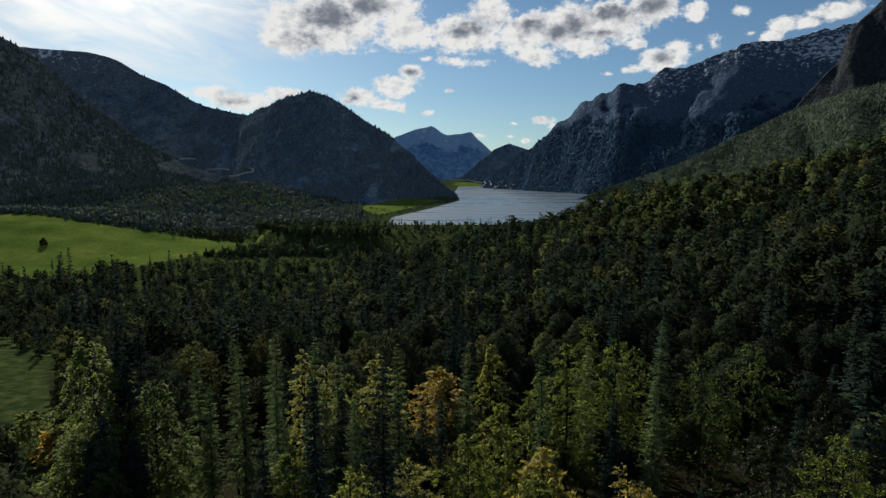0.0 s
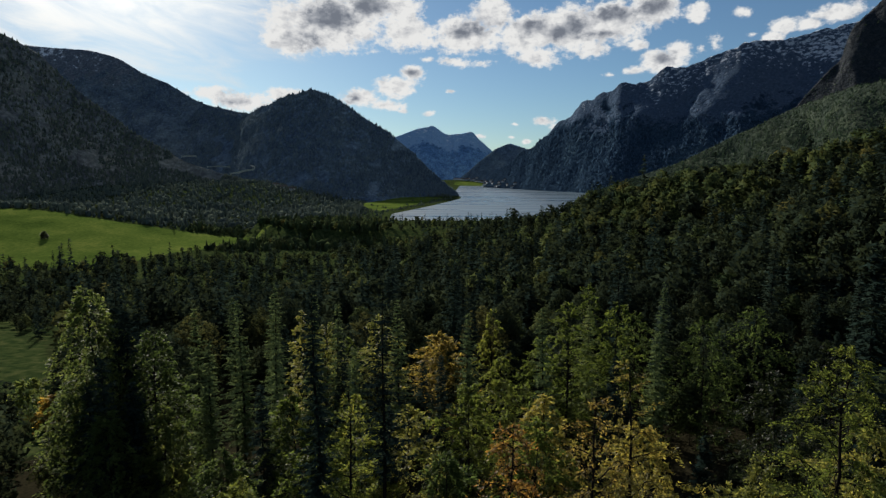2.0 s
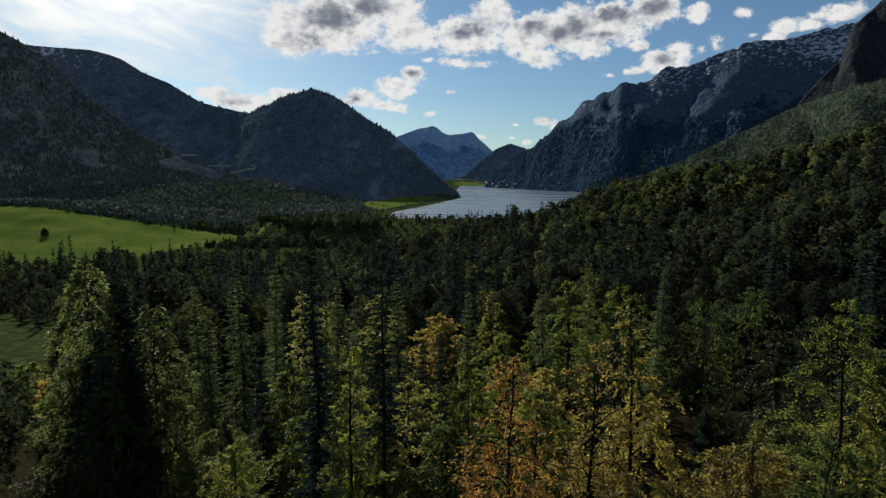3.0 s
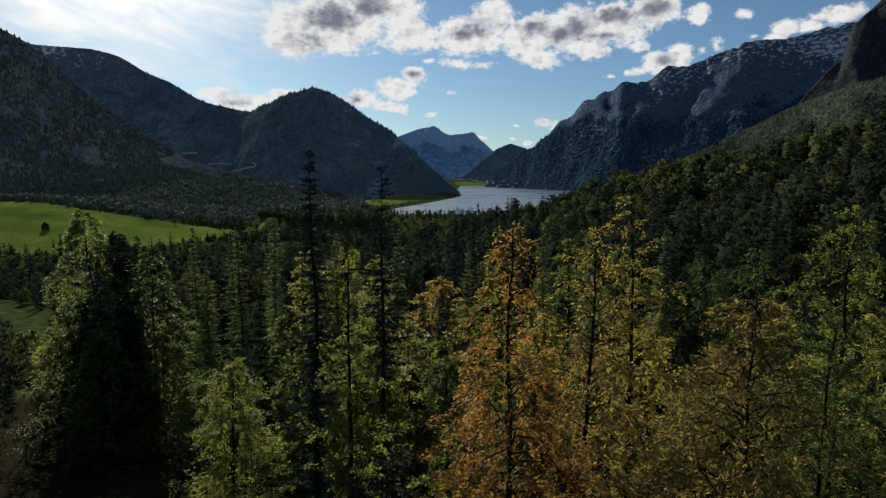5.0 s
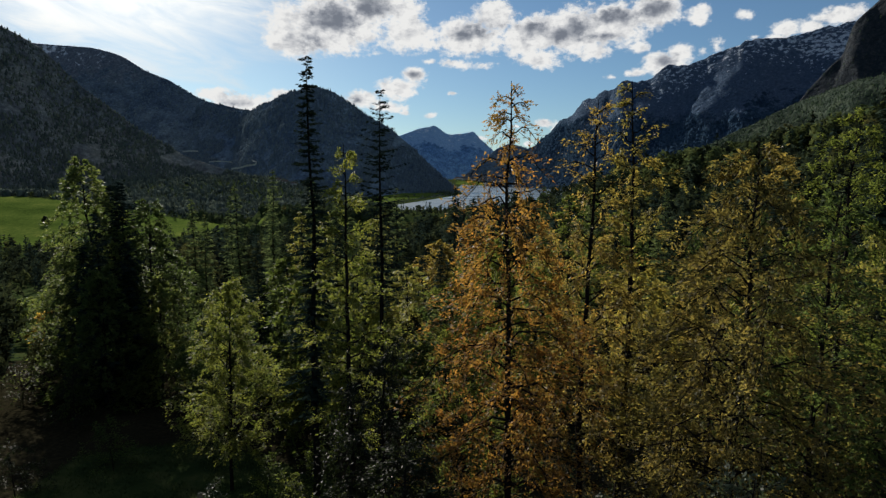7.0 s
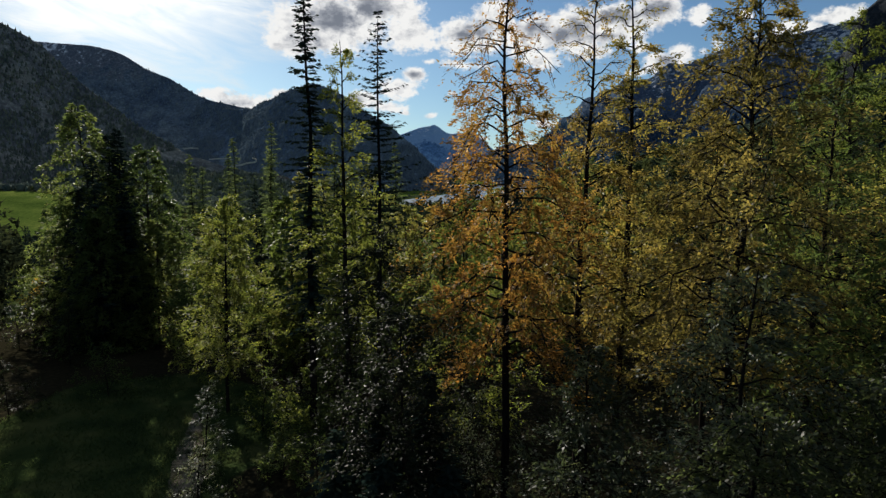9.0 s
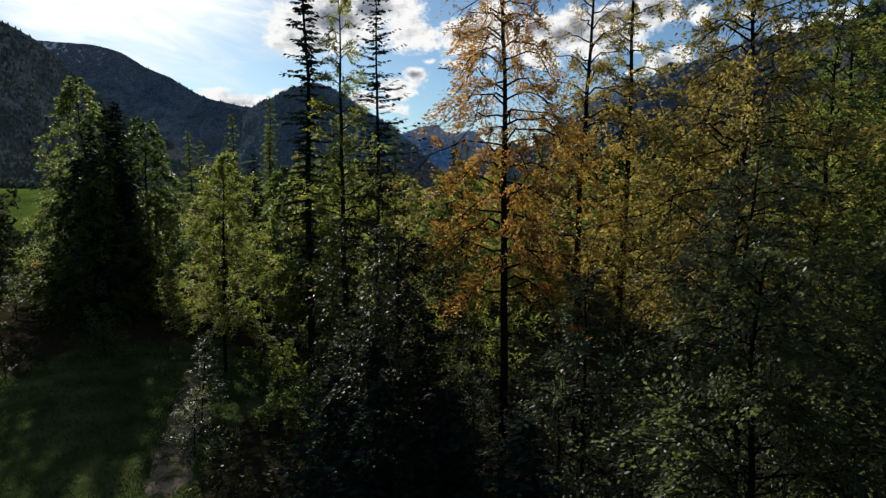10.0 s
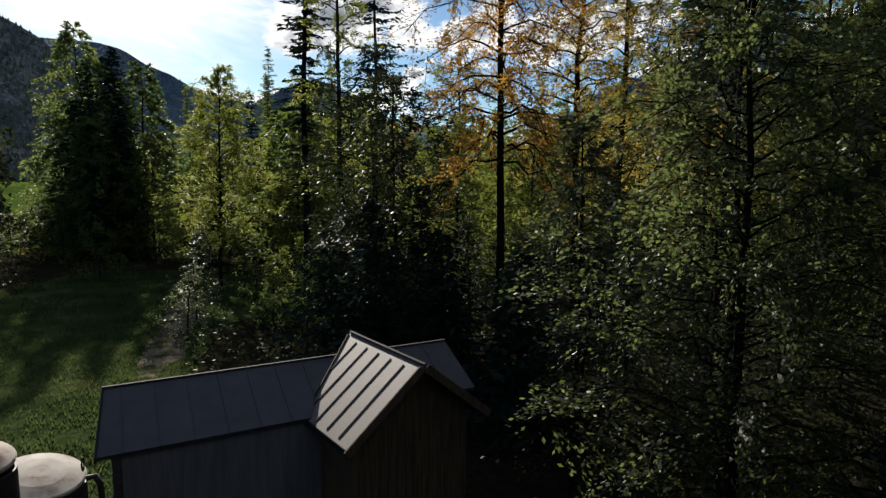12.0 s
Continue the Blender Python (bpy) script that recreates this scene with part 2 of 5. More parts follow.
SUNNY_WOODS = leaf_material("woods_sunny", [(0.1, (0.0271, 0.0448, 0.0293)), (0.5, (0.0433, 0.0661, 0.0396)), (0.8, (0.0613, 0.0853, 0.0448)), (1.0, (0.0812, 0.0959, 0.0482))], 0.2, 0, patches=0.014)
# darker copies of the near leaf colours: the forest's shade is in them
FOREST = leaf_material("forest_leaf_shaded", [(0.1, (0.01187, 0.0177, 0.01311)), (0.5, (0.02072, 0.03058, 0.0192)), (0.8, (0.03842, 0.04928, 0.02633)), (1.0, (0.0719, 0.07101, 0.03645))], 0.25, 0, speck=0.2)
FOREST_LIME = leaf_material("forest_lime_shaded", [(0.1, (0.0275, 0.0418, 0.0198)), (0.5, (0.0495, 0.0671, 0.0286)), (1.0, (0.099, 0.1045, 0.044))], 0.28, 0, speck=0.2)
FOREST_GOLD = leaf_material("forest_gold_shaded", [(0.1, (0.0306, 0.0389, 0.0171)), (0.5, (0.0612, 0.0648, 0.0276)), (1.0, (0.104, 0.0864, 0.0342))], 0.28, 0, speck=0.2)

BARK = surface("bark", lambda g, at: g.ramp(g.noise(g.vmath("MULTIPLY", at, (1, 1, 0.25)), 9.0, 5.0),
               [(0.3, (0.007, 0.006, 0.005)), (0.7, (0.022, 0.019, 0.016))]), 0.95, bump=lambda g, at: g.bump(g.noise(at, 14.0), 0.6, 0.04), spec=0)


def ground_colour(g, at):
    mask = g.n.new("ShaderNodeAttribute")
    mask.attribute_name = "meadow"
    n1, n2, n3 = g.noise(at, 0.02, 5.0), g.noise(at, 0.35, 5.0), g.noise(at, 3.0, 4.0)
    soil = g.ramp(n3, [(0.3, (0.01, 0.01, 0.006)), (0.6, (0.022, 0.02, 0.012)), (0.8, (0.04, 0.032, 0.018))])
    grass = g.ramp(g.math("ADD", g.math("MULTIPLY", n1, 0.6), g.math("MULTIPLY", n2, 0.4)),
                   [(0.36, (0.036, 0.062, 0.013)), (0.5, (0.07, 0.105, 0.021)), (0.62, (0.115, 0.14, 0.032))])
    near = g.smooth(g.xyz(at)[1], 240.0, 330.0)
    # near grass is darker: the shade on yard and clearing is in this colour
    shade_grass = g.ramp(n2, [(0.3, (0.012, 0.022, 0.009)), (0.5, (0.026, 0.04, 0.014)), (0.7, (0.058, 0.067, 0.025))])
    grass = g.mix(near, shade_grass, grass)
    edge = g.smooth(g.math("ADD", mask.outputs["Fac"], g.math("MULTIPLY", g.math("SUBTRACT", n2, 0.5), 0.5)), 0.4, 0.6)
    soil = g.mix(g.smooth(g.xyz(at)[1], 110.0, 200.0), soil, shade_grass)
    return g.mix(edge, soil, grass)


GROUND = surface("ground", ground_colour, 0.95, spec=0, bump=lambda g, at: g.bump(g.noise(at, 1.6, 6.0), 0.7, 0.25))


def mountain_material(name, snow_from, tree_line, wood_colour=(0.105, 0.148, 0.185), far_rock=None, cliffs=0.6, streak=0.045, ledge=(0.6, 0.6, 2.0), crag=9.0):
    def colour(g, at):
        x, y, z = g.xyz(at)
        n1, n2, n3 = g.noise(at, 0.006, 6.0, 0.6), g.noise(at, 0.03, 6.0, 0.62), g.noise(at, 0.12, 5.0, 0.65)
        normal_z = g.xyz(g.n.new("ShaderNodeNewGeometry").outputs["Normal"])[2]
        wood = g.ramp(n3, [(0.3, tuple(c * 0.65 for c in wood_colour)), (0.55, wood_colour), (0.75, tuple(c * 1.5 for c in wood_colour))])
        wood = g.vmath("MULTIPLY", wood, g.ramp(n1, [(0.36, (0.74, 0.78, 0.84)), (0.5, (0.98, 0.98, 0.98)), (0.64, (1.3, 1.22, 1.08))]))
        wood = g.vmath("MULTIPLY", wood, g.ramp(n2, [(0.34, (0.62, 0.64, 0.68)), (0.5, (0.97, 0.97, 0.97)), (0.66, (1.35, 1.3, 1.2))]))
        rock = g.ramp(n3, far_rock or [(0.25, (0.05, 0.065, 0.085)), (0.5, (0.1, 0.12, 0.15)), (0.75, (0.2, 0.215, 0.24))])
        bare = g.math("ADD", z, g.math("ADD", g.math("MULTIPLY", g.math("SUBTRACT", n1, 0.5), 420.0), g.math("MULTIPLY", g.math("SUBTRACT", n2, 0.5), 260.0)))
        cliff = g.smooth(g.math("SUBTRACT", n2, g.math("MULTIPLY", normal_z, 0.12)), 0.57, 0.62)
        c = g.mix(g.math("MAXIMUM", g.smooth(bare, tree_line - 25.0, tree_line + 25.0), g.math("MULTIPLY", cliff, cliffs)), wood, rock)
        ledges = g.noise(g.vmath("MULTIPLY", at, ledge), streak, 6.0, 0.68)
        white = g.math("ADD", g.math("MULTIPLY", g.math("SUBTRACT", z, snow_from), 0.0045), g.math("MULTIPLY", g.math("SUBTRACT", ledges, 0.5), 5.0))
        white = g.math("ADD", white, g.math("MULTIPLY", g.math("SUBTRACT", n1, 0.5), 2.4))
        return g.mix(g.smooth(white, 0.5, 0.95, 0.0, 0.95), c, (0.52, 0.56, 0.62))
    return surface(name, colour, 0.95, bump=lambda g, at: g.bump(g.noise(at, 0.05, 7.0, 0.65), 1.0, crag), spec=0)


# slope and rock colours hold bluish haze, except on spur and cliff
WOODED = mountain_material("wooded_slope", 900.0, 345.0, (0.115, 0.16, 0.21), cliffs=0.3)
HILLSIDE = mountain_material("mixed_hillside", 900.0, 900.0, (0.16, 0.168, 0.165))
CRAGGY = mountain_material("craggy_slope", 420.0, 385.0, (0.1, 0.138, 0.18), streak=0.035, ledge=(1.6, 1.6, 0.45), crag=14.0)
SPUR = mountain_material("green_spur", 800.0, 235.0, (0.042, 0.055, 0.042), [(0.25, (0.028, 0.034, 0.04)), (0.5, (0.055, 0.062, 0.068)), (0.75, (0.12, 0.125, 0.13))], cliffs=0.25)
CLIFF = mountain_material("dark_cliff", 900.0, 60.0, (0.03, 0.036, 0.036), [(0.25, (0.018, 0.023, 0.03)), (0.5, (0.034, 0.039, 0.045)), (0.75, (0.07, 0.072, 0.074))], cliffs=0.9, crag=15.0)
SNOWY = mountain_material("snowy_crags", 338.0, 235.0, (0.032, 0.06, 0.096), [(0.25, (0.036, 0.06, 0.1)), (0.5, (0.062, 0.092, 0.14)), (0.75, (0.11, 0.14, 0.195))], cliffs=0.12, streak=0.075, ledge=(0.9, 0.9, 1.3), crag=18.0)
HAZED_ROCK = mountain_material("hazed_far_crags", 300.0, 230.0, (0.13, 0.25, 0.42), [(0.25, (0.14, 0.26, 0.42)), (0.75, (0.27, 0.4, 0.56))])


def water_bump(g, at):
    waves = g.noise(g.vmath("MULTIPLY", at, (0.35, 1.0, 1.0)), 0.035, 6.0, 0.65)
    return g.bump(waves, 0.5, 1.6)


WATER = surface("lake_water", (0.035, 0.07, 0.1), lambda g, at: g.smooth(g.noise(g.vmath("MULTIPLY", at, (0.12, 1.0, 1.0)), 0.02, 5.0, 0.6), 0.35, 0.65, 0.22, 0.44), bump=water_bump, spec=0.5)
METAL = surface("roof_metal", lambda g, at: g.ramp(g.noise(at, 2.5, 5.0), [(0.3, (0.04, 0.042, 0.052)), (0.7, (0.056, 0.058, 0.07))]), 0.6, 0.0,
                bump=lambda g, at: g.bump(g.noise(at, 1.5, 3.0), 0.12, 0.03), spec=0.2)
# front wall only: grey lightened to make up for the shade there
LIFTED_BOARD = surface("lifted_grey_boards", lambda g, at: g.ramp(g.noise(g.vmath("MULTIPLY", at, (6, 6, 0.5)), 2.0, 5.0), [(0.3, (0.085, 0.087, 0.1)), (0.7, (0.13, 0.132, 0.15))]), 0.85,
                     bump=lambda g, at: g.bump(g.noise(g.vmath("MULTIPLY", at, (6, 6, 0.5)), 2.0), 0.2, 0.02), spec=0.1)
# lighter copy of the roof metal: sun on the gable is in its colour
LIT_BROWN_METAL = surface("lit_brown_roof_metal", lambda g, at: g.ramp(g.noise(at, 2.0, 5.0), [(0.3, (0.078, 0.06, 0.054)), (0.7, (0.105, 0.082, 0.074))]), 0.65, 0.0,
                      bump=lambda g, at: g.bump(g.noise(at, 1.5, 3.0), 0.12, 0.03), spec=0.5)
SEAM = surface("seam_metal", (0.022, 0.02, 0.019), 0.8, 0.0, spec=0.1)
PLANK = surface("dark_planks", lambda g, at: g.ramp(g.noise(g.vmath("MULTIPLY", at, (8, 8, 0.6)), 2.0, 5.0),
                [(0.3, (0.035, 0.026, 0.017)), (0.7, (0.1, 0.075, 0.045))]), 0.9, bump=lambda g, at: g.bump(g.noise(g.vmath("MULTIPLY", at, (9, 9, 0.7)), 3.0), 0.4, 0.02))
PLASTER = surface("plaster", lambda g, at: g.ramp(g.noise(at, 1.2, 5.0), [(0.3, (0.55, 0.54, 0.52)), (0.7, (0.75, 0.74, 0.72))]), 0.9, spec=0)
TILE = surface("roof_tile", lambda g, at: g.ramp(g.noise(at, 0.8, 4.0), [(0.3, (0.07, 0.06, 0.055)), (0.7, (0.15, 0.12, 0.1))]), 0.85, spec=0)
DIRT = surface("path_dirt", lambda g, at: g.ramp(g.math("ADD", g.math("MULTIPLY", g.noise(at, 0.9, 6.0, 0.65), 0.75), g.math("MULTIPLY", g.noise(at, 9.0, 4.0), 0.25)),
               [(0.38, (0.024, 0.032, 0.011)), (0.46, (0.06, 0.056, 0.032)), (0.55, (0.145, 0.125, 0.092)), (0.7, (0.22, 0.19, 0.15))]), 0.95, bump=lambda g, at: g.bump(g.noise(at, 12.0), 0.6, 0.04), spec=0)
LID = surface("pale_lid", lambda g, at: g.ramp(g.noise(at, 2.2, 6.0, 0.6), [(0.3, (0.19, 0.12, 0.095)), (0.44, (0.36, 0.315, 0.275)), (0.75, (0.5, 0.475, 0.435))]), 0.85,
              bump=lambda g, at: g.bump(g.noise(at, 3.0), 0.25, 0.03), spec=0.08)
BLACK = surface("black_iron", lambda g, at: g.ramp(g.noise(at, 5.0), [(0.3, (0.018, 0.015, 0.014)), (0.7, (0.05, 0.04, 0.035))]), 0.6, 0.3)
ROAD = surface("gravel_road", lambda g, at: g.ramp(g.noise(at, 0.3, 4.0), [(0.3, (0.5, 0.49, 0.46)), (0.7, (0.68, 0.66, 0.62))]), 0.95)


# ---- building helpers ----
def mesh_of(name, verts, faces, mat, smooth=False, tint=None):
    me = bpy.data.meshes.new(name)
    if isinstance(faces, np.ndarray):
        verts = np.asarray(verts, dtype=np.float32)
        me.vertices.add(len(verts))
        me.vertices.foreach_set("co", verts.ravel())
        n, k = faces.shape
        me.loops.add(n * k)
        me.loops.foreach_set("vertex_index", faces.ravel().astype(np.int32))
        me.polygons.add(n)
        me.polygons.foreach_set("loop_start", np.arange(0, n * k, k, dtype=np.int32))
        me.update(calc_edges=True)
    else:
        me.from_pydata([tuple(v) for v in verts], [], faces)
    me.materials.append(mat)
    if smooth:
        me.polygons.foreach_set("use_smooth", np.ones(len(me.polygons), dtype=bool))
    if tint is not None:
        me.attributes.new("tint", "FLOAT", "POINT").data.foreach_set("value", np.asarray(tint, dtype=np.float32))
    me.update()
    return me


def part(name, data, parent, label=""):
    ob = new(name, data)
    ob.parent = parent
    return tagged(ob, label)


def part_bm(name, bm, mat, parent, label=""):
    me = bpy.data.meshes.new(name)
    bm.to_mesh(me)
    bm.free()
    me.materials.append(mat)
    return part(name, me, parent, label)


def lattice(ix, iy, seed):
    h = (ix.astype(np.int64) * 374761393 + iy.astype(np.int64) * 668265263 + seed * 974634777) & 0x7FFFFFFF
    h = ((h ^ (h >> 13)) * 1274126177) & 0x7FFFFFFF
    return ((h ^ (h >> 16)) & 0xFFFF) / 65535.0


def value_noise(x, y, seed):
    ix, iy = np.floor(x), np.floor(y)
    fx, fy = x - ix, y - iy
    fx, fy = fx * fx * (3 - 2 * fx), fy * fy * (3 - 2 * fy)
    a, b = lattice(ix, iy, seed), lattice(ix + 1, iy, seed)
    c, d = lattice(ix, iy + 1, seed), lattice(ix + 1, iy + 1, seed)
    return (a * (1 - fx) + b * fx) * (1 - fy) + (c * (1 - fx) + d * fx) * fy


def fbm(x, y, seed=1, octaves=5):
    """Fractal noise between about -1 and 1."""
    x, y = np.asarray(x, float), np.asarray(y, float)
    total, amp, size = 0.0, 1.0, 0.0
    for k in range(octaves):
        total = total + amp * (value_noise(x, y, seed + k) * 2 - 1)
        size += amp
        x, y, amp = x * 2.03 + 17.1, y * 2.03 + 5.3, amp * 0.5
    return total / size


def step(v):
    v = np.clip(v, 0, 1)
    return v * v * (3 - 2 * v)


def outside(poly, x, y):
    """Signed distance to a closed outline, minus inside."""
    x, y = np.asarray(x, float), np.asarray(y, float)
    best, inside = np.full(x.shape, 1e9), np.zeros(x.shape, bool)
    for (x0, y0), (x1, y1) in zip(poly, poly[1:] + poly[:1]):
        ex, ey = x1 - x0, y1 - y0
        k = np.clip(((x - x0) * ex + (y - y0) * ey) / (ex * ex + ey * ey), 0, 1)
        best = np.minimum(best, np.hypot(x - x0 - k * ex, y - y0 - k * ey))
        with np.errstate(divide="ignore", invalid="ignore"):
            cross = ((y0 > y) != (y1 > y)) & (x < (x1 - x0) * (y - y0) / (y1 - y0 + 1e-12) + x0)
        inside ^= cross
    return np.where(inside, -best, best)


# ---- the lie of the land ----
LAKE_Z = -14.0
LAKE = [(-73, 735), (-80, 870), (-30, 1097), (38, 1480), (40, 2264), (85, 3400), (500, 3300), (760, 2500), (560, 1500), (330, 1000), (60, 735)]
MEADOW = [(-900, 760), (-640, 720), (-490, 692), (-440, 690), (-310, 675), (-178, 662), (-247, 534), (-262, 440), (-350, 450), (-520, 520), (-1000, 800)]
CLEARING = [(-150, 190), (-118, 172), (-84, 124), (-60, 86), (-70, 84), (-104, 112), (-150, 148)]
YARD = [(-30, 47), (-20, 50), (-14.5, 46), (-8, 42.5), (-7.5, 36.5), (-11.8, 33), (-11.5, 26), (-7.5, 12), (-10, 3), (-30, 3), (-33, 25)]
FIELD = [(-185, 1250), (-160, 1520), (-60, 1560), (0, 1480), (-55, 1150), (-95, 930), (-125, 1000)]
SHORE = [(60, 3405), (60, 3640), (700, 3640), (700, 3230), (520, 3310)]


def height(x, y):
    x, y = np.asarray(x, float), np.asarray(y, float)
    h = 1.0 + 0.028 * np.clip(y, -60, 45)
    h = h - 6.0 * step((y - 48) / 60)
    left = step((90 - x) / 200)
    h = h - (3 + 22 * left) * step((y - 110) / 230) - 6 * step((y - 120) / 350) * (1 - left)
    h = h + 14 * left * step((y - 540) / 180) * step((x + 210) / 120)
    side = x - 0.394 * np.minimum(y, 778) - 23
    hill = 0.61 * 37 * np.log1p(np.exp(np.clip(side / 37, -30, 30)))
    h = h + 129 * (1 - np.exp(-hill / 129)) * step((1300 - y) / 500) * step((y - 50) / 130)
    h = h + 28 * np.exp(-((x - 150) / 60) ** 2 - ((y - 420) / 120) ** 2)
    h = h + 7 * np.exp(-((x - 82) / 62) ** 2 - ((y - 445) / 100) ** 2) + 15 * np.exp(-((x - 232) / 75) ** 2 - ((y - 330) / 95) ** 2)
    h = h + 30 * step((y - 3390) / 320) * step((x + 200) / 200)
    h = h + 45 * step((y - 800) / 600) * step((-x - 130) / 350)
    h = h + 30 * step((-x - 200) / 300) * step((y - 460) / 230) * (1 - 0.75 * step((y - 720) / 260))
    h = h + 5 * np.exp(-((x - 50) / 50) ** 2 - ((y - 490) / 90) ** 2)
    h = h + 3.0 * fbm(x / 90, y / 90, 3, 4) * step((np.hypot(x, y - 20) - 60) / 120)
    d = outside(LAKE, x, y)
    shore = np.where(d > 0, np.maximum(LAKE_Z + 0.5, np.minimum(h, LAKE_Z + 0.6 + 0.06 * d)), np.maximum(LAKE_Z - 6, LAKE_Z + 0.5 + 0.1 * d))
    return np.where(d < 150, shore, h)


def build_ground():
    xs = 55 * np.sinh(np.linspace(-1, 1, 261) * math.asinh(4900 / 55))
    ys = 30 + 55 * np.sinh(np.linspace(-math.asinh(4900 / 55), math.asinh(4870 / 55), 281))
    gx, gy = np.meshgrid(xs, ys)
    gz = height(gx, gy)
    n, m = gx.shape
    i = np.arange(n * m).reshape(n, m)
    quads = np.stack([i[:-1, :-1], i[:-1, 1:], i[1:, 1:], i[1:, :-1]], -1).reshape(-1, 4)
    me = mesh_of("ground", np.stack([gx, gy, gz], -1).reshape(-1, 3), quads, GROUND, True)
    mask = np.zeros(gx.shape)
    for poly, soft in ((MEADOW, 14), (CLEARING, 5), (YARD, 2.0), (FIELD, 10), (SHORE, 20)):
        mask = np.maximum(mask, step(0.5 - outside(poly, gx, gy) / (2 * soft)))
    me.attributes.new("meadow", "FLOAT", "POINT").data.foreach_set("value", mask.ravel().astype(np.float32))
    tagged(new("ground", me), "valley ground of forest soil, sunlit meadows and shade-toned near grass", "ground", kind="structure")


build_ground()


def build_lake():
    bm = bmesh.new()
    pts = [bm.verts.new((x, y, LAKE_Z)) for x, y in LAKE]
    bm.faces.new(pts)
    bmesh.ops.triangulate(bm, faces=bm.faces[:])
    me = bpy.data.meshes.new("water")
    bm.to_mesh(me)
    me.materials.append(WATER)
    bm.free()
    tagged(new("water", me), "calm silver-blue mountain lake between wooded slopes", "lake", kind="structure")


build_lake()

WOODED_SPOTS = []   # places for the far woods: mountain, how many, up to which height


def mountain(ridge, lean, spread, mat, label, seed, gully=0.1, woods=0, wood_top=9999, back=0.6, jag=5.0, along=150, across=44, warp=0.12, bend=1.0):
    """A ridge with a worn slope to the front and one to the back. lean: the way down to the front, spread: run over rise."""
    r = np.array(ridge, float)
    s = np.concatenate([[0], np.cumsum(np.hypot(np.diff(r[:, 0]), np.diff(r[:, 1])))])
    t = np.linspace(0, s[-1], along)
    def rounded(v):
        w = np.interp(t, s, v)
        k = np.array([1, 2, 3, 2, 1.0]) / 9
        return np.convolve(np.pad(w, 2, mode="edge"), k, "valid")
    rx, ry, rz = rounded(r[:, 0]), rounded(r[:, 1]), rounded(r[:, 2])
    q = np.concatenate([-np.linspace(1, 0, across // 4, endpoint=False), np.linspace(0, 1, across) ** 1.15])
    Q, T = np.meshgrid(q, t)
    foot = -25.0
    rise = np.maximum(rz - foot, 10)[:, None]
    run = np.where(Q > 0, spread, back) * rise
    lx, ly = Vector(lean).normalized()
    X = rx[:, None] + lx * Q * run
    Y = ry[:, None] + ly * Q * run
    A = np.abs(Q)
    shape = (1 - A) ** bend * (1 - 0.25 * A)
    relief = fbm(T / 170, A * rise / 260 + seed, seed + 5, 6) + 0.5 * fbm(T / 45, A * rise / 120, seed + 9, 4)
    Z = foot + rise * (shape + gully * relief * np.sin(np.pi * np.clip(A, 0, 1)) ** 0.7)
    Z = Z + (jag * fbm(t / 70, t * 0, seed, 4))[:, None] * np.clip(1 - A, 0, 1) ** 5
    X = X + warp * rise * fbm(T / 120, A * rise / 150, seed + 21, 4) * np.minimum(A * 6, 1)
    n, m = X.shape
    i = np.arange(n * m).reshape(n, m)
    quads = np.stack([i[:-1, :-1], i[1:, :-1], i[1:, 1:], i[:-1, 1:]], -1).reshape(-1, 4)
    verts = np.stack([X, Y, Z], -1).reshape(-1, 3)
    ob = tagged(new("mountain", mesh_of("mountain", verts, quads, mat, True)), label, "mountain", kind="structure")
    if woods:
        WOODED_SPOTS.append((X, Y, Z, woods, wood_top, seed, mat))
    return ob


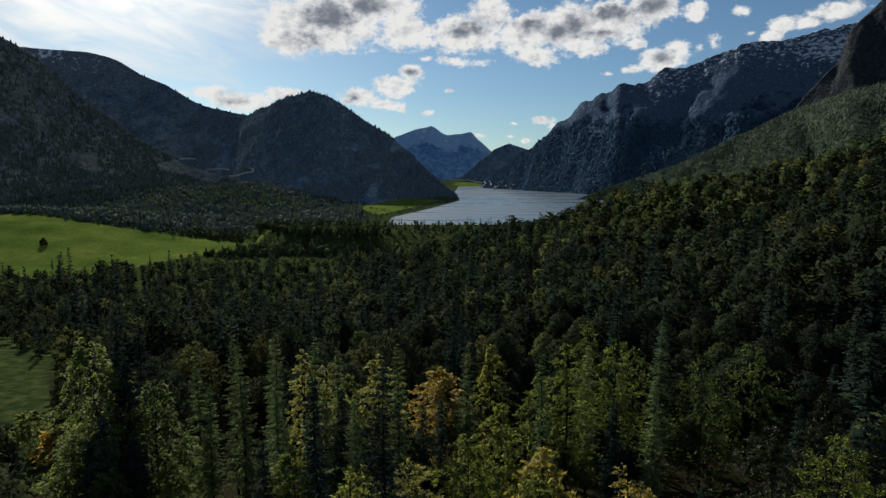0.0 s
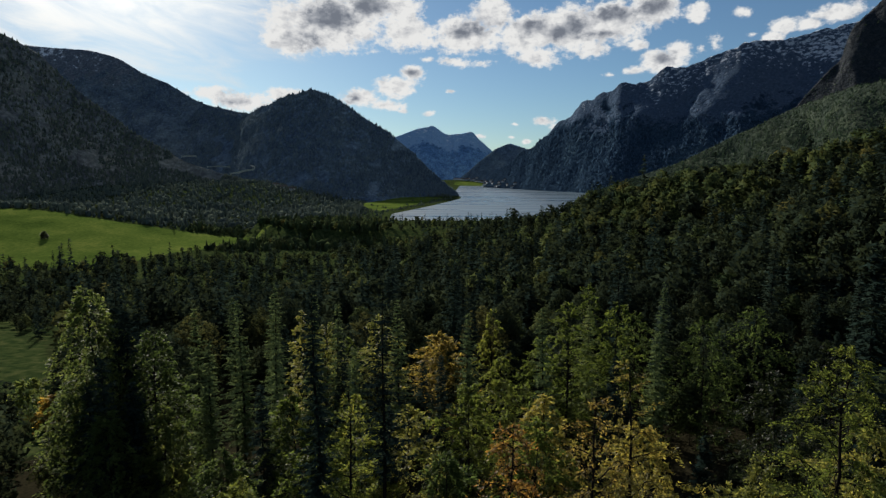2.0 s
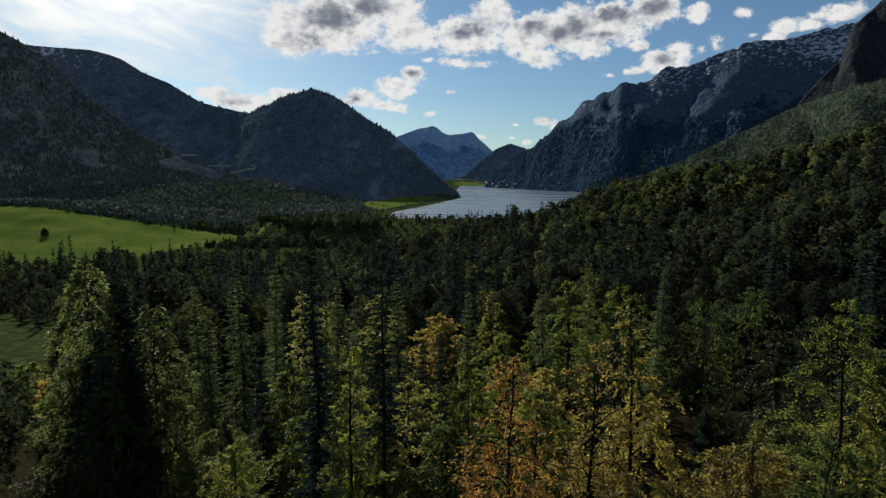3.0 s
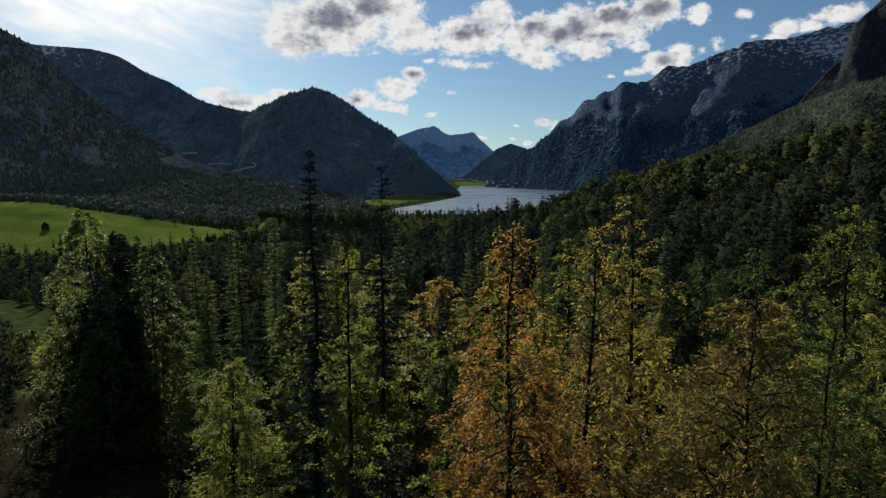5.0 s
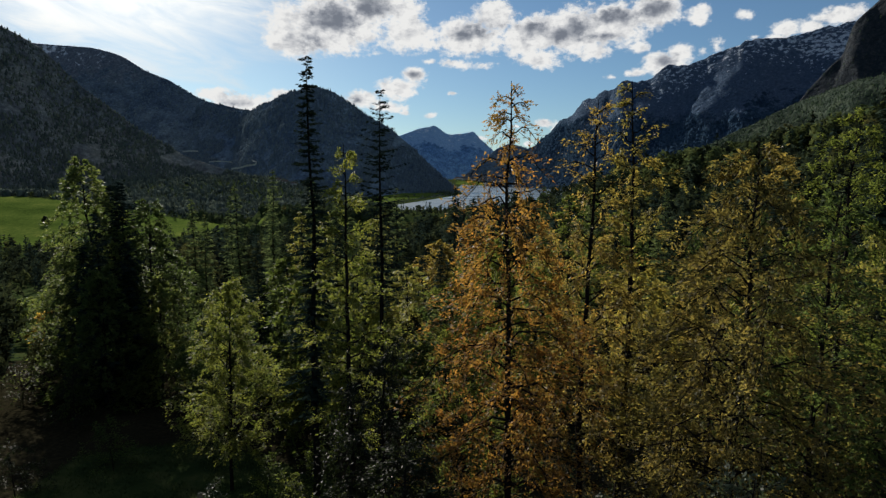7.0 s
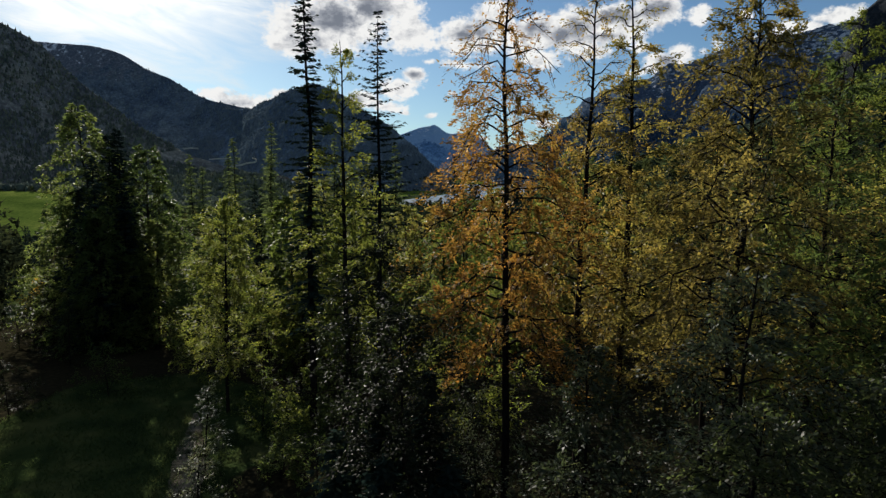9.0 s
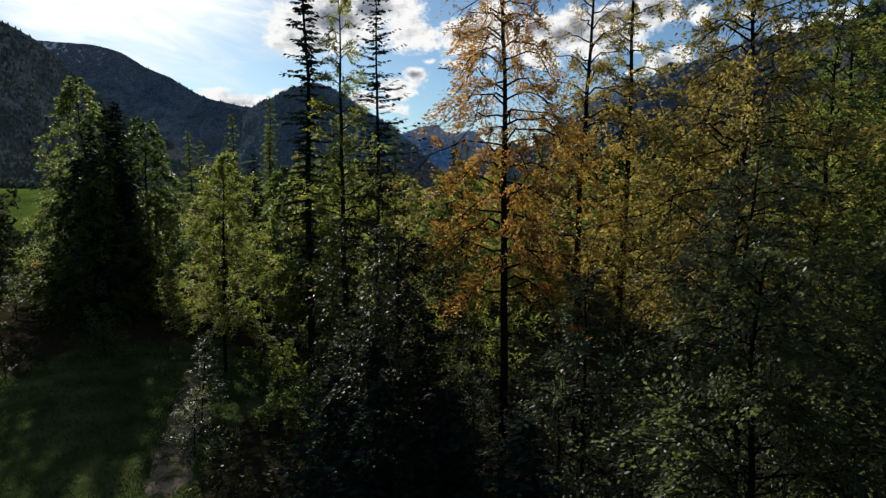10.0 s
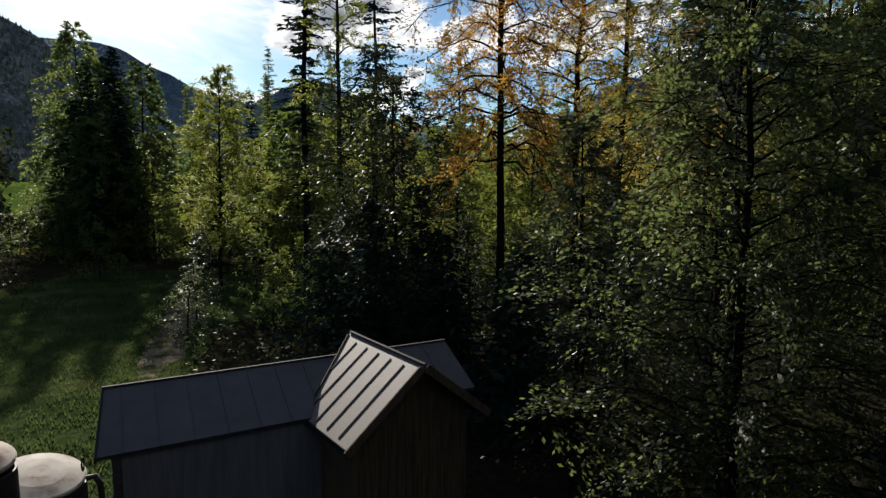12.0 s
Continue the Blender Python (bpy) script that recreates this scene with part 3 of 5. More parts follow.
def build_mountains():
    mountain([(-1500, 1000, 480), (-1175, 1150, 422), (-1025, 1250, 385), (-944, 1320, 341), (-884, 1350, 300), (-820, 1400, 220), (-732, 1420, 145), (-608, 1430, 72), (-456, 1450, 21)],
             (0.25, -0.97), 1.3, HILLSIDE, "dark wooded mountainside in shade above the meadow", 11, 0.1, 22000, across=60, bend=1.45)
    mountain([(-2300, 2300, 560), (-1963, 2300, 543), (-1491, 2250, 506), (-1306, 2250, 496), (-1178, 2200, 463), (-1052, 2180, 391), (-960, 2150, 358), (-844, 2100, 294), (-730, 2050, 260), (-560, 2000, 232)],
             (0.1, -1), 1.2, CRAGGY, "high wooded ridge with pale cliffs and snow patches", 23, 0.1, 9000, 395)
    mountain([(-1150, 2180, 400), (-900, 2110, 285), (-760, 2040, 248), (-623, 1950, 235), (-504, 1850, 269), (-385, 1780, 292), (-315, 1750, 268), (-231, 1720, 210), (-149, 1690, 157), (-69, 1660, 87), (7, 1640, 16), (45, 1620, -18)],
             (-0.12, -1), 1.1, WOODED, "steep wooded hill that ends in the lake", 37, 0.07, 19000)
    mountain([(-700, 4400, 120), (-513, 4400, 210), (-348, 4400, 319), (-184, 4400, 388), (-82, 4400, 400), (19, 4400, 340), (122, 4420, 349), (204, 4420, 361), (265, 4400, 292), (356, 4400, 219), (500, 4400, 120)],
             (0, -1), 1.3, HAZED_ROCK, "distant snow-dusted peaks behind the lake, blue with painted haze", 41, 0.08, jag=8.0)
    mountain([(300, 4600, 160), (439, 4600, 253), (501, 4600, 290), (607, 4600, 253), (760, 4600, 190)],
             (0, -1), 1.3, HAZED_ROCK, "far mountain ridge on the skyline, pale with painted haze", 47, 0.08, jag=6.0)
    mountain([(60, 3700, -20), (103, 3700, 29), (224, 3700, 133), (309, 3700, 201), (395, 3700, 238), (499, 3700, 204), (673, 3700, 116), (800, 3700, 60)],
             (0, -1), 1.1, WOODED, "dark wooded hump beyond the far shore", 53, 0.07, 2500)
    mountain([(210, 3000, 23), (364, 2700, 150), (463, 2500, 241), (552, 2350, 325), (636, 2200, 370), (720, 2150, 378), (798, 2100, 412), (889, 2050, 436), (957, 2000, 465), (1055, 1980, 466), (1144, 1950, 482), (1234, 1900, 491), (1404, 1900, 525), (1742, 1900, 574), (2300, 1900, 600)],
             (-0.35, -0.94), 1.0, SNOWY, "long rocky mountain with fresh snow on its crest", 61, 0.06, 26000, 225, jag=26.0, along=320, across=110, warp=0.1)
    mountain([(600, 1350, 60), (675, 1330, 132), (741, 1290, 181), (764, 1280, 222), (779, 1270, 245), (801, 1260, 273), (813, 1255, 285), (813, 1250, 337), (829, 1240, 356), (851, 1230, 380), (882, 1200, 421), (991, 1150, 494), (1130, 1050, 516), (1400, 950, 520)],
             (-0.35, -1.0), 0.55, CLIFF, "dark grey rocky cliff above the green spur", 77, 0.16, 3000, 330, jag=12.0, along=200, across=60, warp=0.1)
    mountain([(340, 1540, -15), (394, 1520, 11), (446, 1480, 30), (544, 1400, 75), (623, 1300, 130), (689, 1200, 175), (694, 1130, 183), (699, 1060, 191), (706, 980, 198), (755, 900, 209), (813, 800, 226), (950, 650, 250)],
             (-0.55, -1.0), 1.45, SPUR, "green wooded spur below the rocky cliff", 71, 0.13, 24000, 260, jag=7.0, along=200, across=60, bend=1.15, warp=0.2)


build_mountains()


# ---- trees ----
def tubes(runs, sides=5):
    """Tapered tubes: each run is (points n x 3, radii n)."""
    vs, fs, base = [], [], 0
    ang = np.linspace(0, 2 * np.pi, sides, endpoint=False)
    for pts, rad in runs:
        pts = np.asarray(pts, float)
        tang = np.gradient(pts, axis=0)
        tang /= np.linalg.norm(tang, axis=1, keepdims=True) + 1e-9
        ref = np.where(np.abs(tang[:, 2:3]) > 0.9, np.array([[1.0, 0, 0]]), np.array([[0, 0, 1.0]]))
        a = np.cross(tang, ref)
        a /= np.linalg.norm(a, axis=1, keepdims=True) + 1e-9
        b = np.cross(tang, a)
        ring = pts[:, None] + np.asarray(rad)[:, None, None] * (np.cos(ang)[None, :, None] * a[:, None] + np.sin(ang)[None, :, None] * b[:, None])
        n = len(pts)
        vs.append(ring.reshape(-1, 3))
        i = base + np.arange(n * sides).reshape(n, sides)
        j = np.roll(i, -1, axis=1)
        fs.append(np.stack([i[:-1], j[:-1], j[1:], i[1:]], -1).reshape(-1, 4))
        base += n * sides
    return np.concatenate(vs), np.concatenate(fs)


def leaves(rng, centres, size, flat=0.6, long=1.0, along=None, three=False):
    """One pointed leaf at each centre: four-cornered and bent along its midrib, or three-cornered where it is small."""
    n = len(centres)
    a = rng.normal(size=(n, 3)) if along is None else along + 0.35 * rng.normal(size=(n, 3))
    a[:, 2] *= flat
    a /= np.linalg.norm(a, axis=1, keepdims=True) + 1e-9
    b = np.cross(a, rng.normal(size=(n, 3)) * (0.6, 0.6, 1) + (0, 0, 0.6))
    b /= np.linalg.norm(b, axis=1, keepdims=True) + 1e-9
    s = size * rng.uniform(0.6, 1.35, (n, 1))
    a, b = a * s * long * 1.1, b * s * 0.3
    c = centres
    if three:
        return np.stack([c + b - a * 0.3, c + a * 0.65, c - b - a * 0.35], 1).reshape(-1, 3), np.arange(3 * n).reshape(n, 3)
    v = np.stack([c - a * 0.5, c + b + a * 0.05, c + a * 0.5, c - b + a * 0.05], 1).reshape(-1, 3)
    return v, np.arange(4 * n).reshape(n, 4)


def broadleaf(seed, tall, wide, crown_from=0.3, limbs=34, twigs=7, per_twig=32, leaf_size=0.23, droop=0.25, bare_top=0.0, lean=0.3, point=0.5, sides=6, fine=True, three=False):
    """Trunk and limbs, and leaves in tufts along the twigs. Returns two (verts, quads)."""
    rng = np.random.default_rng(seed)
    zs = np.linspace(0, 1, 14)
    wob = np.cumsum(rng.normal(size=(14, 2)), axis=0) * 0.018 * tall * lean
    trunk = np.column_stack([wob[:, 0] * zs, wob[:, 1] * zs, zs * tall])
    runs = [(trunk, 0.0078 * tall * (1 - zs) ** 0.85 + 0.018)]
    thin, tufts, ways = [], [], []
    for k in range(limbs):
        f = crown_from + (0.985 - crown_from) * ((k + rng.uniform(0, 0.9)) / limbs)
        root = np.array([np.interp(f, zs, trunk[:, c]) for c in range(3)])
        up = (f - crown_from) / (1 - crown_from)
        reach = wide * (np.sin(np.pi * (0.12 + 0.88 * up) ** (0.55 + 0.3 * point)) ** 0.8 * (1 - 0.35 * up) + 0.1) * rng.uniform(0.6, 1.15)
        turn = k * 2.399 + rng.normal() * 0.5
        rise = rng.uniform(0.15, 0.6) + 0.5 * up
        u = np.linspace(0, 1, 6)
        out = np.array([np.cos(turn), np.sin(turn)])
        pts = root + np.column_stack([out[0] * u * reach, out[1] * u * reach, reach * (rise * u - droop * (1 + rise) * u ** 2.4)])
        pts[1:] += rng.normal(size=(5, 3)) * 0.05 * reach
        runs.append((pts, (0.0021 * tall * (1 - 0.5 * up)) * (1 - 0.85 * u) + 0.005))
        if up > 1 - bare_top and rng.random() < 0.8:
            few = 0.18
        else:
            few = 0.3 + 0.7 * min(1.0, reach / (0.7 * wide))
        for j in range(twigs):
            g = 0.25 + 0.75 * (j + rng.uniform(0, 1)) / twigs
            start = np.array([np.interp(g, u, pts[:, c]) for c in range(3)])
            way = np.array([out[0], out[1], 0.1]) + rng.normal(size=3) * 0.75
            way /= np.linalg.norm(way)
            length = reach * rng.uniform(0.22, 0.42) + 0.25
            bend = np.array([0, 0, -droop * length * 0.9])
            thin.append((np.stack([start, start + way * length + bend * 0.8]), np.array([0.013, 0.004])))
            n = max(1, int(per_twig * few * rng.uniform(0.55, 1.3)))
            h = rng.uniform(0.1, 1.08, (n, 1))
            tufts.append(start + way * length * h + bend * h * h + rng.normal(size=(n, 3)) * (0.06 + 0.045 * length))
            ways.append(np.tile(way + (0, 0, -0.2), (n, 1)))
    v1, f1 = tubes(runs, sides)
    wood = v1, f1
    if fine:
        v2, f2 = tubes(thin, 3)
        wood = np.concatenate([v1, v2]), np.concatenate([f1, f2 + len(v1)])
    return wood, leaves(rng, np.concatenate(tufts), leaf_size, 0.7, 1.0, np.concatenate(ways), three)


def conifer(seed, tall, wide, crown_from=0.12, whorls=46, arms=6, needle=0.4, droop=0.3, sparse=0.0, sides=6, per_arm=7, up=0.15, fine=True, three=False):
    """A straight stem with whorls of arms that carry flat sprays of needles."""
    rng = np.random.default_rng(seed)
    zs = np.linspace(0, 1, 10)
    wob = np.cumsum(rng.normal(size=(10, 2)), axis=0) * 0.0025 * tall
    stem = np.column_stack([wob[:, 0], wob[:, 1], zs * tall])
    runs = [(stem, 0.0085 * tall * (1 - zs) ** 0.9 + 0.015)]
    centres, ways, sizes = [], [], []
    arm_runs = []
    for k in range(whorls):
        f = crown_from + (0.995 - crown_from) * (k / (whorls - 1)) ** 0.92
        root = np.array([np.interp(f, zs, stem[:, c]) for c in range(3)])
        v = (f - crown_from) / (1 - crown_from)
        if rng.random() < sparse * (1 - v):
            continue
        for j in range(arms):
            if rng.random() < 0.12 + 0.25 * sparse:
                continue
            slip = rng.normal() * 0.35 * tall * (1 - crown_from) / whorls
            reach = (wide * (1 - v) ** 0.75 * (0.45 + 0.55 * min(1, v * 3 + 0.4)) + 0.12) * rng.uniform(0.4, 1.25)
            turn = 2 * np.pi * (j + rng.uniform(-0.3, 0.3)) / arms + k * 0.7
            out = np.array([np.cos(turn), np.sin(turn), 0])
            u = np.linspace(0, 1, 4)
            z = reach * (up * u - droop * (u ** 1.6) * (1.2 - v) + 0.18 * u ** 4)
            pts = root + out * (u * reach)[:, None] + np.column_stack([u * 0, u * 0, z + slip])
            arm_runs.append((pts, 0.02 * (1 - v * 0.6) * (1 - 0.8 * u) + 0.003))
            n = max(2, int(per_arm * (0.3 + 0.7 * reach / wide)))
            h = np.repeat((np.arange(n) + rng.uniform(0.2, 1.0, n)) / n, 2)
            side = np.tile([1.0, -1.0], n)
            across = np.array([-out[1], out[0], 0])
            c = np.column_stack([np.interp(h, u, pts[:, a]) for a in range(3)])
            way = out * 0.75 + across * side[:, None] * 0.75 + (0, 0, -0.25)
            size = needle * (0.55 + 0.6 * reach / wide * (1 - 0.55 * h))
            centres.append(c + way * (size * 0.4)[:, None] + rng.normal(size=c.shape) * 0.03)
            ways.append(way)
            sizes.append(size)
    v1, f1 = tubes(runs, sides)
    wood = v1, f1
    if fine:
        v2, f2 = tubes(arm_runs, 3)
        wood = np.concatenate([v1, v2]), np.concatenate([f1, f2 + len(v1)])
    centres, ways, sizes = np.concatenate(centres), np.concatenate(ways), np.concatenate(sizes)
    n = len(centres)
    a = ways + rng.normal(size=(n, 3)) * 0.18
    a /= np.linalg.norm(a, axis=1, keepdims=True)
    b = np.cross(a, np.array([0, 0, 1.0]) + rng.normal(size=(n, 3)) * 0.45)
    b /= np.linalg.norm(b, axis=1, keepdims=True) + 1e-9
    a, b = a * sizes[:, None], b * (sizes * 0.26)[:, None]
    if three:
        v = np.stack([centres + b - a * 0.4, centres + a * 0.7, centres - b - a * 0.4], 1).reshape(-1, 3)
        return wood, (v, np.arange(3 * n).reshape(n, 3))
    v = np.stack([centres - a * 0.5, centres + b, centres + a * 0.6, centres - b], 1).reshape(-1, 3)
    return wood, (v, np.arange(4 * n).reshape(n, 4))


def crown_normals(v, tall):
    """Turns the tufts outwards and returns smooth outward normals, so that a crown shades as one body."""
    core = np.zeros_like(v)
    core[:, 2] = np.clip(v[:, 2] - 0.12 * tall, 0.1 * tall, 0.8 * tall)
    n = v - core
    n[:, 2] += 0.35 * np.linalg.norm(n[:, :2], axis=1) + 0.2
    return n / (np.linalg.norm(n, axis=1, keepdims=True) + 1e-9)


def face_out(v, n, k):
    """Winds each tuft of k corners so that it faces along n."""
    q = v.reshape(-1, k, 3).copy()
    g = np.cross(q[:, 1] - q[:, 0], q[:, 2] - q[:, 0])
    flip = (g * n.reshape(-1, k, 3).mean(1)).sum(1) < 0
    q[flip] = q[flip][:, ::-1]
    return q.reshape(-1, 3)


def tree(name, shape, bark, leaf, at, label, category="tree", group="", turn=0.0):
    (wv, wf), (lv, lf) = shape
    ob = tagged(new(name), label, category, group)
    ob.matrix_world = pose(*at, 0, 0, turn)
    part("trunk", mesh_of("trunk", wv, wf, bark, True), ob)
    part("crown", mesh_of("crown", lv, lf, leaf), ob)
    return ob


def stand(x, y, sink=0.15):
    return (x, y, float(height(x, y)) - sink)


def near_trees():
    """The trees that the camera sinks past, each with its own build."""
    def put(kind, x, y, top, leaf, label, bark=BARK, turn=0.0, **build):
        at = stand(x, y)
        make = conifer if kind in ("spruce_tree", "larch_tree", "fir_tree") else broadleaf
        seed = int(abs(x) * 37 + y * 11) + 5
        if y > 20 and make is broadleaf:
            build["three"] = True
            build["per_twig"] = int(build["per_twig"] * 1.55)
            build["leaf_size"] *= 0.86
        return tree(kind, make(seed, top - at[2], **build), bark, leaf, at, label, "tree", "", turn)

    # the big dark pair with a pale companion beside the clearing
    put("birch_tree", -40.5, 67.5, 27.6, GREEN, "tall full green birch at the edge of the clearing", wide=7.6, crown_from=0.1, limbs=125, twigs=7, per_twig=27, leaf_size=0.33, droop=0.5, point=0.0)
    put("spruce_tree", -37.2, 68.0, 24.8, NEEDLE, "dense dark spruce wedged between two birches", wide=5.0, crown_from=0.04, whorls=60, arms=8, needle=0.9)
    # added spruce: its dark crown stands for the shade inside the birches
    put("spruce_tree", -40.0, 71.5, 24.5, NEEDLE, "dark spruce added as the dim inside of the birches", wide=4.8, crown_from=0.04, whorls=44, arms=8, needle=1.1, per_arm=5, fine=False)
    put("birch_tree", -33.2, 66.0, 22.8, GREEN, "green birch beside a dark spruce", wide=6.2, crown_from=0.08, limbs=110, twigs=7, per_twig=26, leaf_size=0.32, droop=0.5, point=0.1)
    # slender conifers
    put("spruce_tree", -8.6, 38.8, 33.2, NEEDLE, "tall slender spruce with a thin ragged crown", wide=2.3, crown_from=0.22, whorls=54, arms=6, needle=0.52, sparse=0.15, droop=0.5, per_arm=11)
    put("larch_tree", -5.0, 46.5, 32.0, NEEDLE, "tall sparse conifer with level tiers of branches", wide=4.0, crown_from=0.45, whorls=30, arms=6, needle=0.5, sparse=0.15, droop=0.14, up=0.12, per_arm=12)
    # pale green and autumn broadleaves
    put("ash_tree", -5.4, 34.2, 27.6, LIME, "slim light green ash with an airy crown", wide=2.5, crown_from=0.3, limbs=48, twigs=7, per_twig=26, leaf_size=0.17)
    put("birch_tree", 3.3, 25.2, 29.7, ORANGE, "orange autumn birch with a half bare top", wide=4.0, crown_from=0.34, limbs=82, twigs=8, per_twig=40, leaf_size=0.16, droop=0.6, bare_top=0.33, point=0.5)
    put("birch_tree", 7.6, 29.2, 29.4, OCHRE, "thin birch, bare at the top and rusty below", wide=3.3, crown_from=0.34, limbs=56, twigs=7, per_twig=40, leaf_size=0.16, bare_top=0.4, point=0.7)
    put("birch_tree", 10.3, 31.7, 30.6, GOLD, "slim birch with sparse yellow leaves", wide=3.0, crown_from=0.32, limbs=54, twigs=7, per_twig=34, leaf_size=0.17, bare_top=0.2, point=0.7)
    put("birch_tree", 12.2, 22.7, 27.0, OCHRE, "broad golden birch with drooping twigs", wide=5.4, crown_from=0.34, limbs=92, twigs=8, per_twig=44, leaf_size=0.16, droop=0.5, point=0.6)
    put("ash_tree", 25.4, 36.5, 29.8, LIME, "tall green ash with an open crown", wide=4.6, crown_from=0.3, limbs=58, twigs=8, per_twig=34, leaf_size=0.18)
    put("maple_tree", -15.6, 41.3, 18.1, LIME, "young light green maple beside the dirt path", wide=3.5, crown_from=0.22, limbs=76, twigs=8, per_twig=38, leaf_size=0.17)
    put("maple_tree", -10.5, 47.0, 15.0, LIME, "light green young maple behind the path", wide=3.4, crown_from=0.2, limbs=44, twigs=7, per_twig=36, leaf_size=0.2)
    put("birch_tree", -1.0, 93.0, 15.4, GOLD, "round golden tree among the dark forest", wide=6.4, crown_from=0.08, limbs=84, twigs=7, per_twig=28, leaf_size=0.4, point=0.4)
    put("ash_tree", 8.1, 97.5, 18.6, LIME, "slender yellow-green tree with a loose crown", wide=3.2, crown_from=0.2, limbs=40, twigs=6, per_twig=28, leaf_size=0.3)
    # the dark leafy trees close by, beside the house
    put("beech_tree", 6.6, 9.4, 15.2, BEECH, "dark leafy beech close beside the house", wide=3.3, crown_from=0.1, limbs=92, twigs=8, per_twig=60, leaf_size=0.1)
    put("beech_tree", 11.2, 11.4, 15.8, BEECH, "dark leafy beech with yellowing tips", wide=3.8, crown_from=0.1, limbs=92, twigs=8, per_twig=60, leaf_size=0.1)
    put("maple_tree", 9.3, 15.5, 17.0, GLINT_LEAF, "green maple in glint-greyed leaf beside the dark beeches", wide=4.0, crown_from=0.3, limbs=48, twigs=8, per_twig=44, leaf_size=0.125)
    put("beech_tree", 15.5, 17.0, 19.0, GREEN, "leafy green beech at the forest edge", wide=4.4, crown_from=0.25, limbs=48, twigs=8, per_twig=25, leaf_size=0.20)
    put("maple_tree", 18.5, 27.5, 25.0, GREEN, "green maple among autumn birches", wide=4.6, crown_from=0.15, limbs=60, twigs=7, per_twig=30, leaf_size=0.21)
    put("maple_tree", 1.5, 33.5, 17.5, LIME, "green-yellow maple in the second row", wide=4.0, crown_from=0.2, limbs=50, twigs=7, per_twig=34, leaf_size=0.18)
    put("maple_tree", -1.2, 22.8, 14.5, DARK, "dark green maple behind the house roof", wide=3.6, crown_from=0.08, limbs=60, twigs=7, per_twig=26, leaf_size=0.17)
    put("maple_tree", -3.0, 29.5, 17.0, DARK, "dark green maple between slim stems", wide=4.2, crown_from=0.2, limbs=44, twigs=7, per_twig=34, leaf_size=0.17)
    put("maple_tree", 6.0, 21.0, 13.0, GLINT_LEAF, "low green maple in glint-greyed leaf under the birches", wide=3.2, crown_from=0.15, limbs=40, twigs=7, per_twig=22, leaf_size=0.20)
    put("birch_tree", 14.8, 30.5, 22.5, OCHRE, "yellowing birch in the birch row", wide=4.2, crown_from=0.3, limbs=64, twigs=7, per_twig=30, leaf_size=0.2, point=0.2)
    put("birch_tree", -76.0, 105.0, 3.2, GREEN, "grey-green tree at the end of the clearing", wide=5.0, crown_from=0.08, limbs=36, twigs=6, per_twig=16, leaf_size=0.5)
    put("birch_tree", -68.5, 101.0, 2.0, GOLD, "small yellowing tree at the end of the clearing", wide=3.6, crown_from=0.08, limbs=34, twigs=6, per_twig=16, leaf_size=0.45)
    # unseen spruces left of the view, added to shade the yard
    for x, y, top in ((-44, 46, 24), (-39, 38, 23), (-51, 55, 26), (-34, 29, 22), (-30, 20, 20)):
        put("spruce_tree", x, y, top, NEEDLE, "unseen dense spruce that casts shade on the yard", wide=3.6, crown_from=0.05, whorls=34, arms=7, needle=0.9, per_arm=4, fine=False)
    # unseen beeches on the right, added to block sky light
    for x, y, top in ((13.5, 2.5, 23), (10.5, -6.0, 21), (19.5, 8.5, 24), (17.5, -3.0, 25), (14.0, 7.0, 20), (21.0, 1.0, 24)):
        put("beech_tree", x, y, top, DARK, "unseen tall beech that keeps sky light off the house plot", wide=6.0, crown_from=0.25, limbs=46, twigs=7, per_twig=12, leaf_size=0.4, fine=False)
    # near-black spruces added to fill the dark behind the roof and block sun
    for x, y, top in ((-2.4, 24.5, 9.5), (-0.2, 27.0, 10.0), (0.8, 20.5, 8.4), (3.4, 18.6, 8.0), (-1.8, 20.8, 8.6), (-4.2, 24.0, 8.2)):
        put("spruce_tree", x, y, top, NEEDLE, "low dense spruce added as a sun block behind the house", wide=2.4, crown_from=0.03, whorls=34, arms=7, needle=0.6, per_arm=5, fine=False)
    # spruces and birches added to fill the dark mass and shade the yard
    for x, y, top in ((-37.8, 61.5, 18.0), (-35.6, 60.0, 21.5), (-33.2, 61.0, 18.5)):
        put("spruce_tree", x, y, top, NEEDLE, "dense dark spruce added to cast shade on the yard", wide=3.4, crown_from=0.03, whorls=44, arms=8, needle=0.8, per_arm=6, fine=False, three=True)
    for x, y, top in ((-38.6, 63.0, 18.5), (-34.5, 58.5, 16.5), (-30.5, 62.0, 15.0)):
        put("birch_tree", x, y, top, GREEN, "green birch added to fill the taller pair and shade the yard", wide=4.8, crown_from=0.06, limbs=64, twigs=7, per_twig=20, leaf_size=0.36, droop=0.5, point=0.0)
    put("maple_tree", 20.5, 21.5, 20.0, DARK, "dark maple with a full crown", wide=4.6, crown_from=0.15, limbs=46, twigs=8, per_twig=22, leaf_size=0.22)


near_trees()


